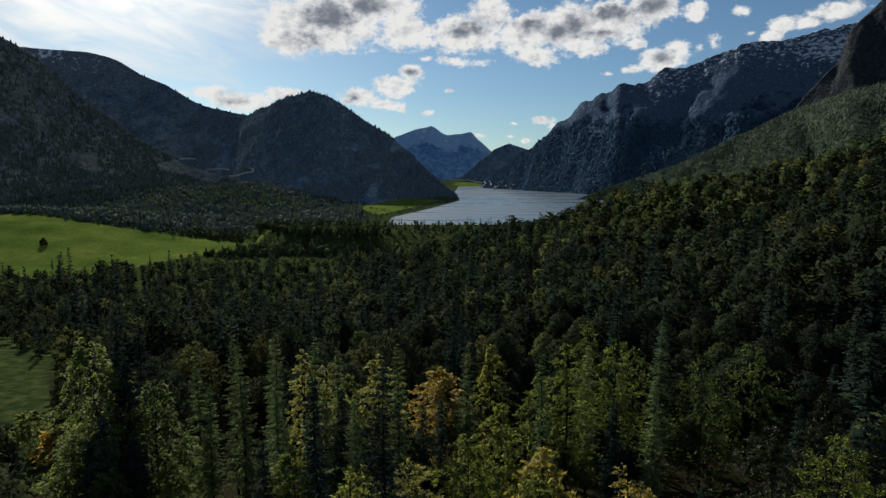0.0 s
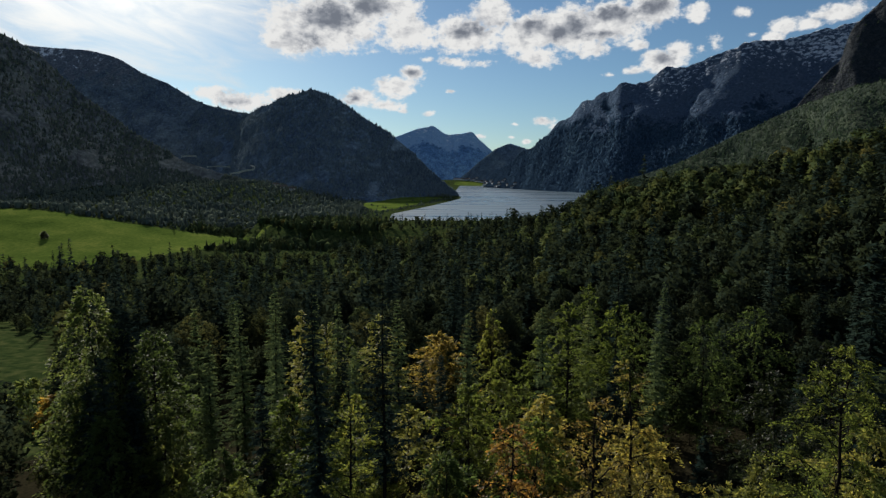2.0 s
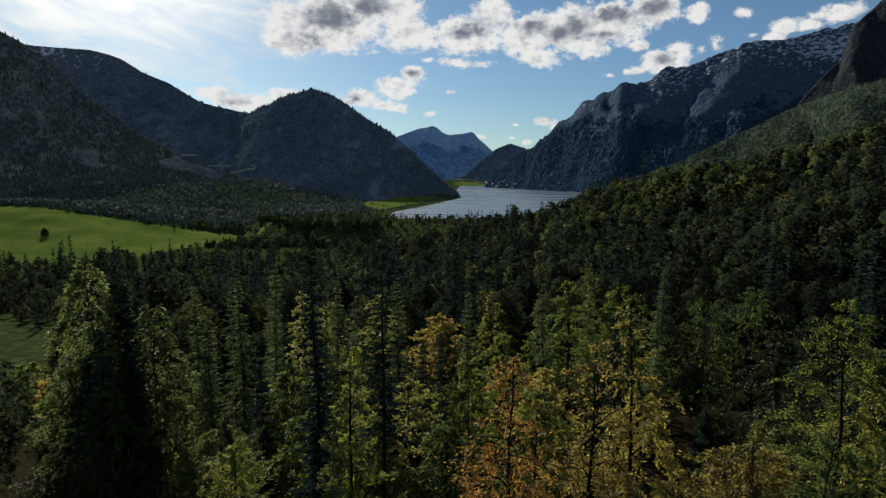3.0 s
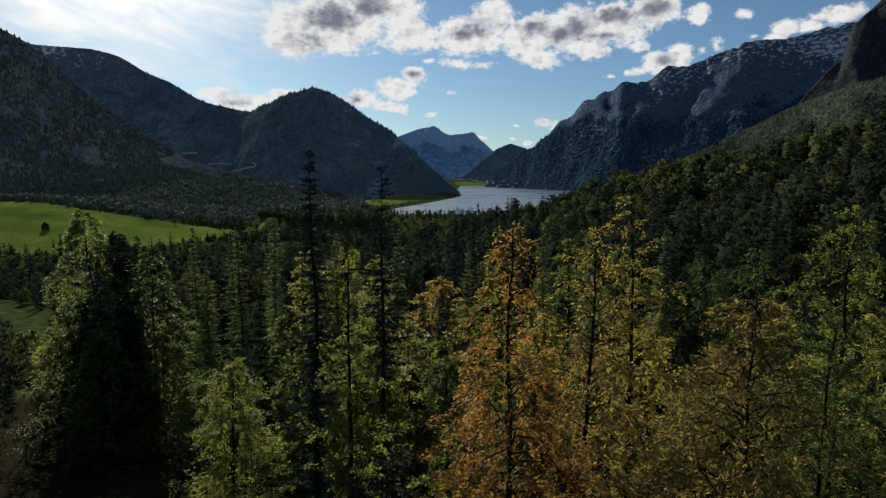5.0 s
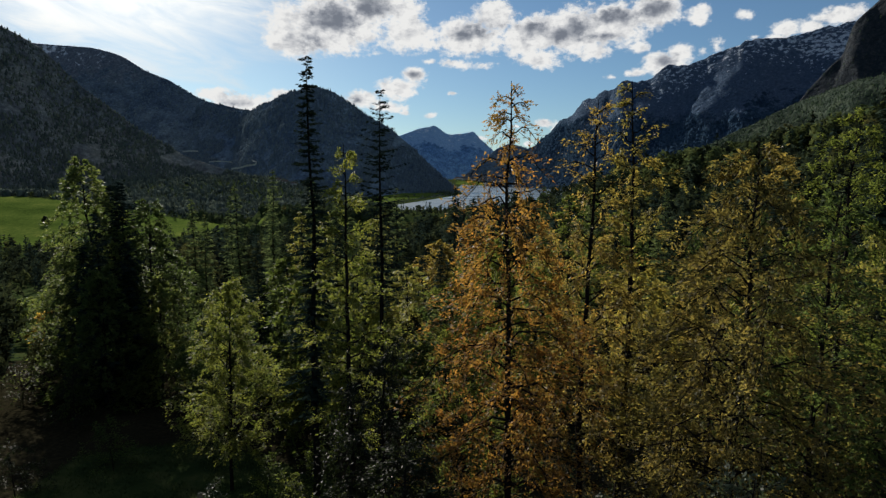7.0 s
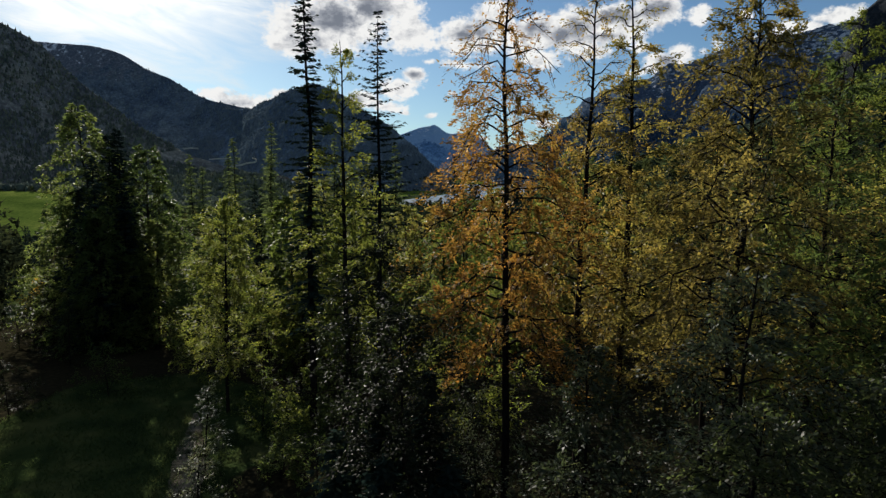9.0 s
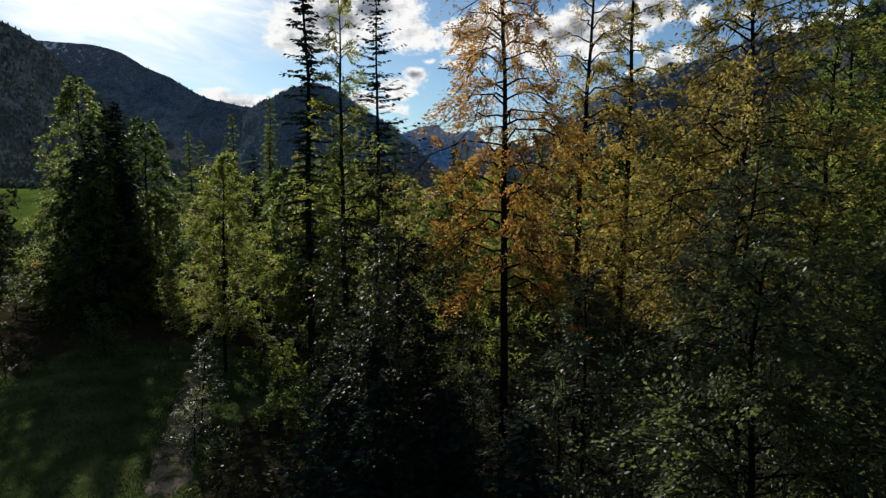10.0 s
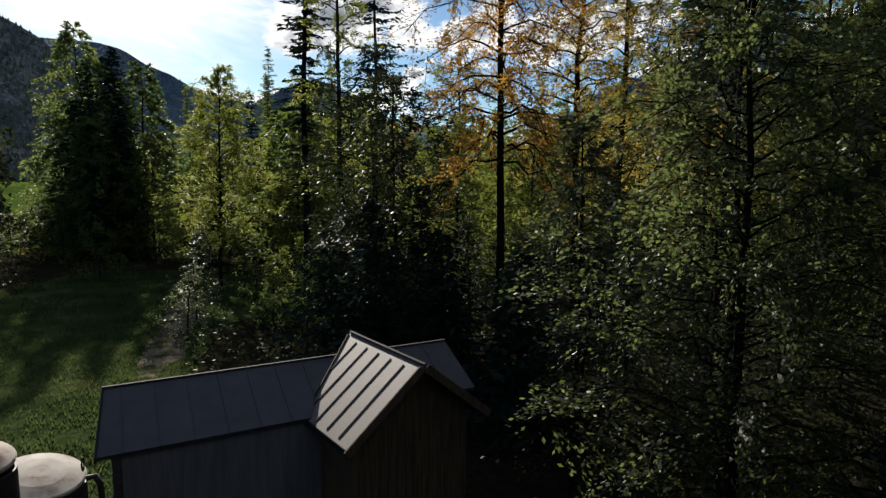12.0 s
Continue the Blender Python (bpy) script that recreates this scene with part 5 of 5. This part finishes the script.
def build_slope_woods(name, label, mat, valley):
    """Mixed woods on the rolling ground between the meadow and the mountains."""
    rng = np.random.default_rng(71)
    ang = np.linspace(0, 2 * np.pi, 5, endpoint=False)
    n = 34000
    y = 560 + 1190 * rng.uniform(0, 1, n) ** 1.2
    x = rng.uniform(-1, 1, n) * 0.8 * y
    keep = (outside(MEADOW, x, y) > 5) & (outside(LAKE, x, y) > 5) & ((outside(FIELD, x, y) > 3) | (np.abs(np.sin(x / 23 + y / 60)) < 0.09)) & ((y > 880) | (x < -60)) & (((y < 720) & (x > -300)) == valley) & ((x < 20) | (x > 300))
    x, y = x[keep], y[keep]
    z = height(x, y)
    m = len(x)
    low = (y > 660) & (y < 1560) & (x > -0.12 * y - 15) & (x < 20)   # scrub on the lake shore
    h = (4 + 7 * rng.uniform(0, 1, m) ** 1.8) * np.where(low, 0.4, 1.0)
    spiky = rng.random(m) < 0.6
    w = h * np.where(spiky, rng.uniform(0.17, 0.26, m), rng.uniform(0.3, 0.5, m))
    rings = []
    for f, r in ((0.0, np.where(spiky, 1.15, 0.75)), (0.5, np.where(spiky, 0.7, 1.0))):
        wob = rng.uniform(0.45, 1.45, (m, 5))
        rings.append(np.stack([x[:, None] + (w * r)[:, None] * wob * np.cos(ang), y[:, None] + (w * r)[:, None] * wob * np.sin(ang), (z + h * f)[:, None] + h[:, None] * rng.uniform(-0.16, 0.2, (m, 5))], -1))
    tip = np.stack([x + w * rng.uniform(-0.4, 0.4, m), y + w * rng.uniform(-0.4, 0.4, m), z + h * np.where(spiky, 1.1, 0.86)], -1)
    v = np.concatenate(rings + [tip[:, None]], 1)
    i = np.arange(m * 11).reshape(m, 11)
    tris = []
    for k in range(5):
        j = (k + 1) % 5
        tris += [np.stack([i[:, k], i[:, j], i[:, 5 + j]], -1), np.stack([i[:, k], i[:, 5 + j], i[:, 5 + k]], -1), np.stack([i[:, 5 + k], i[:, 5 + j], i[:, 10]], -1)]
    me = mesh_of(name, v.reshape(-1, 3), np.concatenate(tris), mat, tint=np.repeat(rng.uniform(0, 1, m), 11))
    tagged(new(name, me), label, "forest", kind="stuff")


build_slope_woods("slope_woods", "mixed woods on the slopes above the meadow", SLOPE, False)
build_slope_woods("valley_woods", "dark mixed woods on the valley floor", FOREST_LIME, True)
tree("broadleaf_tree", broadleaf(91, 7.5, 3.4, 0.06, 40, 6, 26, 0.7, sides=4, point=0.2, fine=False, three=True), BARK, DARK, stand(-376, 560), "single dark round tree standing in the meadow")


# ---- the house ----
def prism(points, depth):
    """A slab from an outline of corners (counted round), thickened against its normal."""
    bm = bmesh.new()
    face = bm.faces.new([bm.verts.new(p) for p in points])
    face.normal_update()
    if face.normal.z < -0.05:
        face.normal_flip()
        face.normal_update()
    down = face.normal.copy() * -depth
    made = bmesh.ops.extrude_face_region(bm, geom=[face])
    bmesh.ops.translate(bm, verts=[v for v in made["geom"] if isinstance(v, bmesh.types.BMVert)], vec=down)
    bmesh.ops.recalc_face_normals(bm, faces=bm.faces[:])
    return bm


def bar(p, q, wide, high, up=(0, 0, 1)):
    """A straight bar from p to q with a small bevel."""
    p, q, up = Vector(p), Vector(q), Vector(up)
    d = (q - p).normalized()
    side = d.cross(up).normalized()
    top = side.cross(d).normalized()
    bm = bmesh.new()
    ends = []
    for c in (p, q):
        ends.append([bm.verts.new(c + side * wide * a + top * high * b) for a, b in ((-0.5, 0), (0.5, 0), (0.5, 1), (-0.5, 1))])
    a, b = ends
    bm.faces.new(a)
    bm.faces.new(b[::-1])
    for k in range(4):
        bm.faces.new((a[k], b[k], b[(k + 1) % 4], a[(k + 1) % 4]))
    bmesh.ops.recalc_face_normals(bm, faces=bm.faces[:])
    bmesh.ops.bevel(bm, geom=bm.edges[:], offset=min(wide, high) * 0.15, segments=1, affect="EDGES")
    return bm


def build_house():
    """x runs along the main ridge, y towards the front; the gable stands across it."""
    house = tagged(new("house"), "dark timber house with a standing-seam metal roof and cross gable", "house")
    house.matrix_world = Matrix(((0.8, -0.6, 0, -1.3), (0.6, 0.8, 0, 10.7), (0, 0, 1, 0), (0, 0, 0, 1)))
    ridge, eave, base = 6.65, 5.95, 0.6
    turned = Matrix.Translation((-4.575, 0.7, 0)) @ Matrix.Rotation(radians(-7.9), 4, "Z")    # the long roof stands a little askew to the gable

    def along(x, y, z):
        return tuple(turned @ Vector((x, y, z)))

    long, front, rear = 7.1, -1.4, 5.0
    main = part_bm("roof", prism([along(0, 0, ridge), along(-0.13, front, eave), along(long, front, eave), along(long, 0, ridge)], 0.09), METAL, house, "dark metal roof slope")
    for k in range(12):
        x = 0.3 + k * 0.56
        part_bm("seam", bar(along(x, 0, ridge + 0.004), along(x, front, eave + 0.004), 0.02, 0.012, (0, -0.9, 0.45)), METAL, main)
    back = part_bm("roof", prism([along(long, 0, ridge), along(long, rear, 3.4), along(0, rear, 3.4), along(0, 0, ridge)], 0.09), METAL, house, "dark metal rear roof slope")
    for k in range(12):
        x = 0.3 + k * 0.56
        part_bm("seam", bar(along(x, 0, ridge + 0.01), along(x, rear, 3.41), 0.03, 0.035, (0, 0.5, 0.85)), SEAM, back)
    part_bm("ridge_cap", bar(along(0, 0, ridge), along(long, 0, ridge), 0.07, 0.03), SEAM, house)
    part_bm("verge", bar(along(0.01, 0, ridge - 0.1), along(-0.12, front, eave - 0.1), 0.03, 0.12, (0, -0.7, 0.7)), SEAM, house)
    # cross gable, its metal lightened for the sun
    gx, gz, run, g0, g1 = 0.14, 7.12, 1.54, 0.06, -2.78
    gable_eave, valley = 5.9, -0.95
    pitch = (gz - gable_eave) / run
    for side in (-1, 1):
        pts = [(gx, g0, gz), (gx, g1, gz), (gx + side * run, g1, gable_eave), (gx + side * run, valley, gable_eave)]
        slope = part_bm("gable_roof", prism(pts if side > 0 else pts[::-1], 0.06), LIT_BROWN_METAL, house, "brown metal gable slope toned for the sun on it" if side < 0 else "metal gable slope in shade")
        for k in range(5):
            y = g1 + 0.5 + k * 0.46
            low = run - 0.06 if y < valley - 0.1 else (run - 0.06) * (g0 - y) / (g0 - valley)     # cut off by the valley
            part_bm("seam", bar((gx + side * 0.12, y, gz - 0.12 * pitch), (gx + side * low, y, gz - low * pitch), 0.035, 0.016, (side * 0.63, 0, 0.78)), SEAM, slope)
        part_bm("valley_flashing", bar((gx + side * 0.04, g0, gz - 0.03), (gx + side * run, valley, gable_eave + 0.01), 0.05, 0.02, (side * 0.4, 0.3, 0.8)), SEAM, slope)
        part_bm("barge_board", bar((gx, g1, gz - 0.12), (gx + side * run, g1, gable_eave - 0.12), 0.04, 0.16, (side * 0.6, 0, 0.8)), PLANK, house)
        part_bm("fascia", bar((gx + side * run, g1, gable_eave - 0.12), (gx + side * run, valley, gable_eave - 0.12), 0.04, 0.12), SEAM, house)
    part_bm("ridge_cap", bar((gx, g0, gz + 0.005), (gx, g1 - 0.02, gz + 0.005), 0.07, 0.035), SEAM, house)
    # walls: planks on the gable front, boarded sides, front wall lightened against shade
    yw = g1 + 0.35
    for k in range(14):
        x0, x1 = gx - 1.28 + k * 0.183, gx - 1.28 + (k + 1) * 0.183 - 0.012
        def slope_z(x):
            return gz - 0.1 - abs(x - gx) * (gz - gable_eave) / run
        part_bm("plank", prism([(x0, yw, base), (x1, yw, base), (x1, yw, slope_z(x1)), (x0, yw, slope_z(x0))], 0.05 + 0.006 * (k % 2)), PLANK, house)
    for side in (-1, 1):
        part_bm("side_wall", prism([(gx + side * 1.26, yw + 0.05, base), (gx + side * 1.26, 0, base), (gx + side * 1.26, 0, gable_eave - 0.02), (gx + side * 1.26, yw + 0.05, gable_eave - 0.02)], side * 0.12), PLANK, house)
    wall = [(0.12, front + 0.12), (long - 0.28, front + 0.12), (long - 0.28, rear - 0.4), (0.12, rear - 0.4)]
    for (x0, y0), (x1, y1) in zip(wall, wall[1:] + wall[:1]):
        tops = [ridge - 0.12 - (abs(y) * 0.5 if y < 0 else y * 0.65) for y in (y0, y1)]
        corners = [along(x0, y0, base), along(x1, y1, base), along(x1, y1, tops[1])]
        if x0 == x1:
            corners.append(along(x0, 0, ridge - 0.12))
        corners.append(along(x0, y0, tops[0]))
        part_bm("wall", prism(corners, 0.15), LIFTED_BOARD if y0 == y1 and y0 < 0 else PLANK, house)
    return house


build_house()


def round_tank(x, y, r, top, label, arm=True):
    ob = tagged(new("round_tank"), label, "tank", "tanks beside the house")
    z0 = float(height(x, y)) - 0.1
    ob.matrix_world = pose(x, y, z0, 0, 0, 20)
    h = top - z0
    bm = bmesh.new()
    profile = [(r * 0.94, 0), (r, 0.06), (r, h - 0.3), (r * 0.985, h - 0.22), (r * 0.93, h - 0.22)]
    rings = [[bm.verts.new((a * math.cos(k * math.pi / 20), a * math.sin(k * math.pi / 20), z)) for k in range(40)] for a, z in profile]
    for lo, hi in zip(rings, rings[1:]):
        for k in range(40):
            bm.faces.new((lo[k], lo[(k + 1) % 40], hi[(k + 1) % 40], hi[k]))
    part_bm("body", bm, BLACK, ob, "black iron drum body")
    bm = bmesh.new()
    profile = [(r * 1.01, h - 0.06), (r * 1.02, h - 0.02), (r * 0.98, h), (r * 0.6, h + 0.05), (r * 0.25, h + 0.07)]
    rings = [[bm.verts.new((a * math.cos(k * math.pi / 20), a * math.sin(k * math.pi / 20), z)) for k in range(40)] for a, z in profile]
    for lo, hi in zip(rings, rings[1:]):
        for k in range(40):
            bm.faces.new((lo[k], lo[(k + 1) % 40], hi[(k + 1) % 40], hi[k]))
    bm.faces.new(rings[-1])
    bmesh.ops.rotate(bm, cent=(0, 0, h), matrix=Matrix.Rotation(radians(13), 3, Vector((0.55, 0.83, 0))), verts=bm.verts[:])
    lid = part_bm("lid", bm, LID, ob, "pale weathered domed lid")
    if arm:
        a = -0.1
        out = Vector((math.cos(a), math.sin(a), 0))
        curve = [out * (r + 0.02) + Vector((0, 0, h - 0.12)), out * (r + 0.14) + Vector((0, 0, h - 0.1)), out * (r + 0.2) + Vector((0, 0, h - 0.24)), out * (r + 0.22) + Vector((0, 0, h - 0.6))]
        v, f = tubes([(np.array([tuple(c) for c in curve]), np.full(4, 0.045))], 8)
        part("handle", mesh_of("handle", v, f, BLACK, True), ob, "curved black handle")
        loop = [out * (r * 0.97) + Vector((0, 0, h + 0.02)) + Vector((-out.y, out.x, 0)) * 0.05 * math.cos(t) + Vector((0, 0, 0.08 + 0.1 * math.sin(t))) for t in np.linspace(-2.0, 5.0, 14)]
        v, f = tubes([(np.array([tuple(c) for c in loop]), np.full(14, 0.013))], 6)
        part("hook", mesh_of("hook", v, f, BLACK, True), lid, "small black wire loop")
    return ob


round_tank(-5.06, 6.3, 0.6, 6.15, "black round tank with a pale domed lid beside the house")
round_tank(-4.9, 5.0, 0.42, 7.06, "taller black round tank with a pale lid", False)


def build_path():
    """A worn dirt track along the edge of the yard."""
    mids = [(-11.2, 19), (-12.4, 24.5), (-13.8, 29.3), (-15.4, 34.5), (-17.2, 39.5), (-20, 46), (-26, 54)]
    ys = np.linspace(23.5, 41, 60)
    xs = np.interp(ys, [p[1] for p in mids], [p[0] for p in mids]) + 0.25 * fbm(ys / 6, ys * 0, 77, 3)
    vs, fs = [], []
    for k, (x, y) in enumerate(zip(xs, ys)):
        for c, q in enumerate((-1.35, -0.8, 0, 0.8, 1.35)):
            w = q * (1 + 0.55 * float(fbm(k * 0.3, c * 1.7, 83, 3))) * min(1.0, 0.3 + k / 12, 0.15 + (59 - k) / 22)
            vs.append((x + w, y, float(height(x + w, y)) + 0.05 - 0.05 * abs(q)))
    for k in range(59):
        for c in range(4):
            a = k * 5 + c
            fs.append((a, a + 1, a + 6, a + 5))
    tagged(new("dirt_path", mesh_of("dirt_path", vs, fs, DIRT, True)), "worn pale dirt track along the grass", "path", kind="structure")


build_path()


def build_grass():
    rng = np.random.default_rng(5)
    n = 46000
    x, y = rng.uniform(-33, -7, n), rng.uniform(8, 50, n)
    x[:14000] = np.interp(y[:14000], (20, 24.5, 29.3, 34.5, 39.5, 46, 54), (-11.4, -12.4, -13.8, -15.4, -17.2, -20, -26)) + rng.normal(size=14000) * 1.3
    trail = np.interp(y, (20, 24.5, 29.3, 34.5, 39.5, 46, 54), (-11.4, -12.4, -13.8, -15.4, -17.2, -20, -26))
    keep = (outside(YARD, x, y) < 0.5) & ((np.abs(x - trail) > rng.uniform(0.0, 1.6, n)) | (y < 23.5)) & (fbm(x / 2.2, y / 2.2, 9, 3) > -0.25)
    x, y = x[keep], y[keep]
    z = height(x, y)
    h, a = rng.uniform(0.06, 0.24, len(x)), rng.uniform(0, 6.28, len(x))
    dx, dy = np.cos(a) * 0.035, np.sin(a) * 0.035
    lx, ly = rng.normal(size=len(x)) * 0.07, rng.normal(size=len(x)) * 0.07
    v = np.stack([np.stack([x - dx, y - dy, z - 0.02], -1), np.stack([x + dx, y + dy, z - 0.02], -1), np.stack([x + lx, y + ly, z + h], -1)], 1).reshape(-1, 3)
    tagged(new("grass", mesh_of("grass", v, np.arange(len(v)).reshape(-1, 3), SHADED_BLADES)), "short green grass tufts in the yard", "grass", kind="stuff")


build_grass()


# ---- far shore and valley buildings ----
def far_house(x, y, w, d, h, turn, label, base=-99.0):
    ob = tagged(new("house"), label, "house", "houses of the far village")
    ob.matrix_world = pose(x, y, max(float(height(x, y)), LAKE_Z + 0.5, base), 0, 0, turn)
    bm = bmesh.new()
    bmesh.ops.create_cube(bm, size=1.0, matrix=Matrix.Translation((0, 0, h / 2)) @ Matrix.Diagonal((w, d, h, 1)))
    part_bm("wall", bm, PLASTER, ob)
    bm = bmesh.new()
    o, up = 0.8, d * 0.38
    v = [bm.verts.new(p) for p in ((-w / 2 - o, -d / 2 - o, h - 0.5), (w / 2 + o, -d / 2 - o, h - 0.5), (w / 2 + o, 0, h + up), (-w / 2 - o, 0, h + up), (-w / 2 - o, d / 2 + o, h - 0.5), (w / 2 + o, d / 2 + o, h - 0.5))]
    for f in ((0, 1, 2, 3), (3, 2, 5, 4), (0, 3, 4), (1, 5, 2), (0, 4, 5, 1)):
        bm.faces.new([v[k] for k in f])
    bmesh.ops.recalc_face_normals(bm, faces=bm.faces[:])
    part_bm("roof", bm, TILE, ob)
    for k in range(3):
        win = bar((-w * 0.3 + k * w * 0.3 - 0.7, -d / 2 - 0.04, h * 0.45), (-w * 0.3 + k * w * 0.3 + 0.7, -d / 2 - 0.04, h * 0.45), 0.1, 1.6)
        part_bm("window", win, BLACK, ob)


def village():
    rng = np.random.default_rng(19)
    shore = []
    for X, Y, Z, _, _, seed, _ in WOODED_SPOTS:
        if seed in (53, 61):
            ok = (Z > LAKE_Z + 2) & (Z < 45) & (X > 50) & (X < 760) & (Y > 2600) & (Y < 3700)
            shore += list(zip(X[ok], Y[ok], Z[ok]))
    shore = np.array(shore)
    bins = ((shore[:, 0] / shore[:, 1] - 0.016) / 0.0025).astype(int)
    for b in range(70):
        here = shore[(bins == b) & (shore[:, 2] < 10 + 30 * rng.random())]
        if len(here):
            x, y, z = here[rng.integers(len(here))]
            far_house(x + rng.uniform(-6, 6), y, rng.uniform(11, 19), rng.uniform(9, 13), rng.uniform(6, 9), rng.uniform(-35, 35), "small pale village house on the far shore", z - 2.0)
    for x, y, turn in ((-372, 1395, 20), (-352, 1390, -10), (-392, 1405, 5)):
        far_house(x, y, 14, 10, 5, turn, "white farm building below the wooded hill")


village()
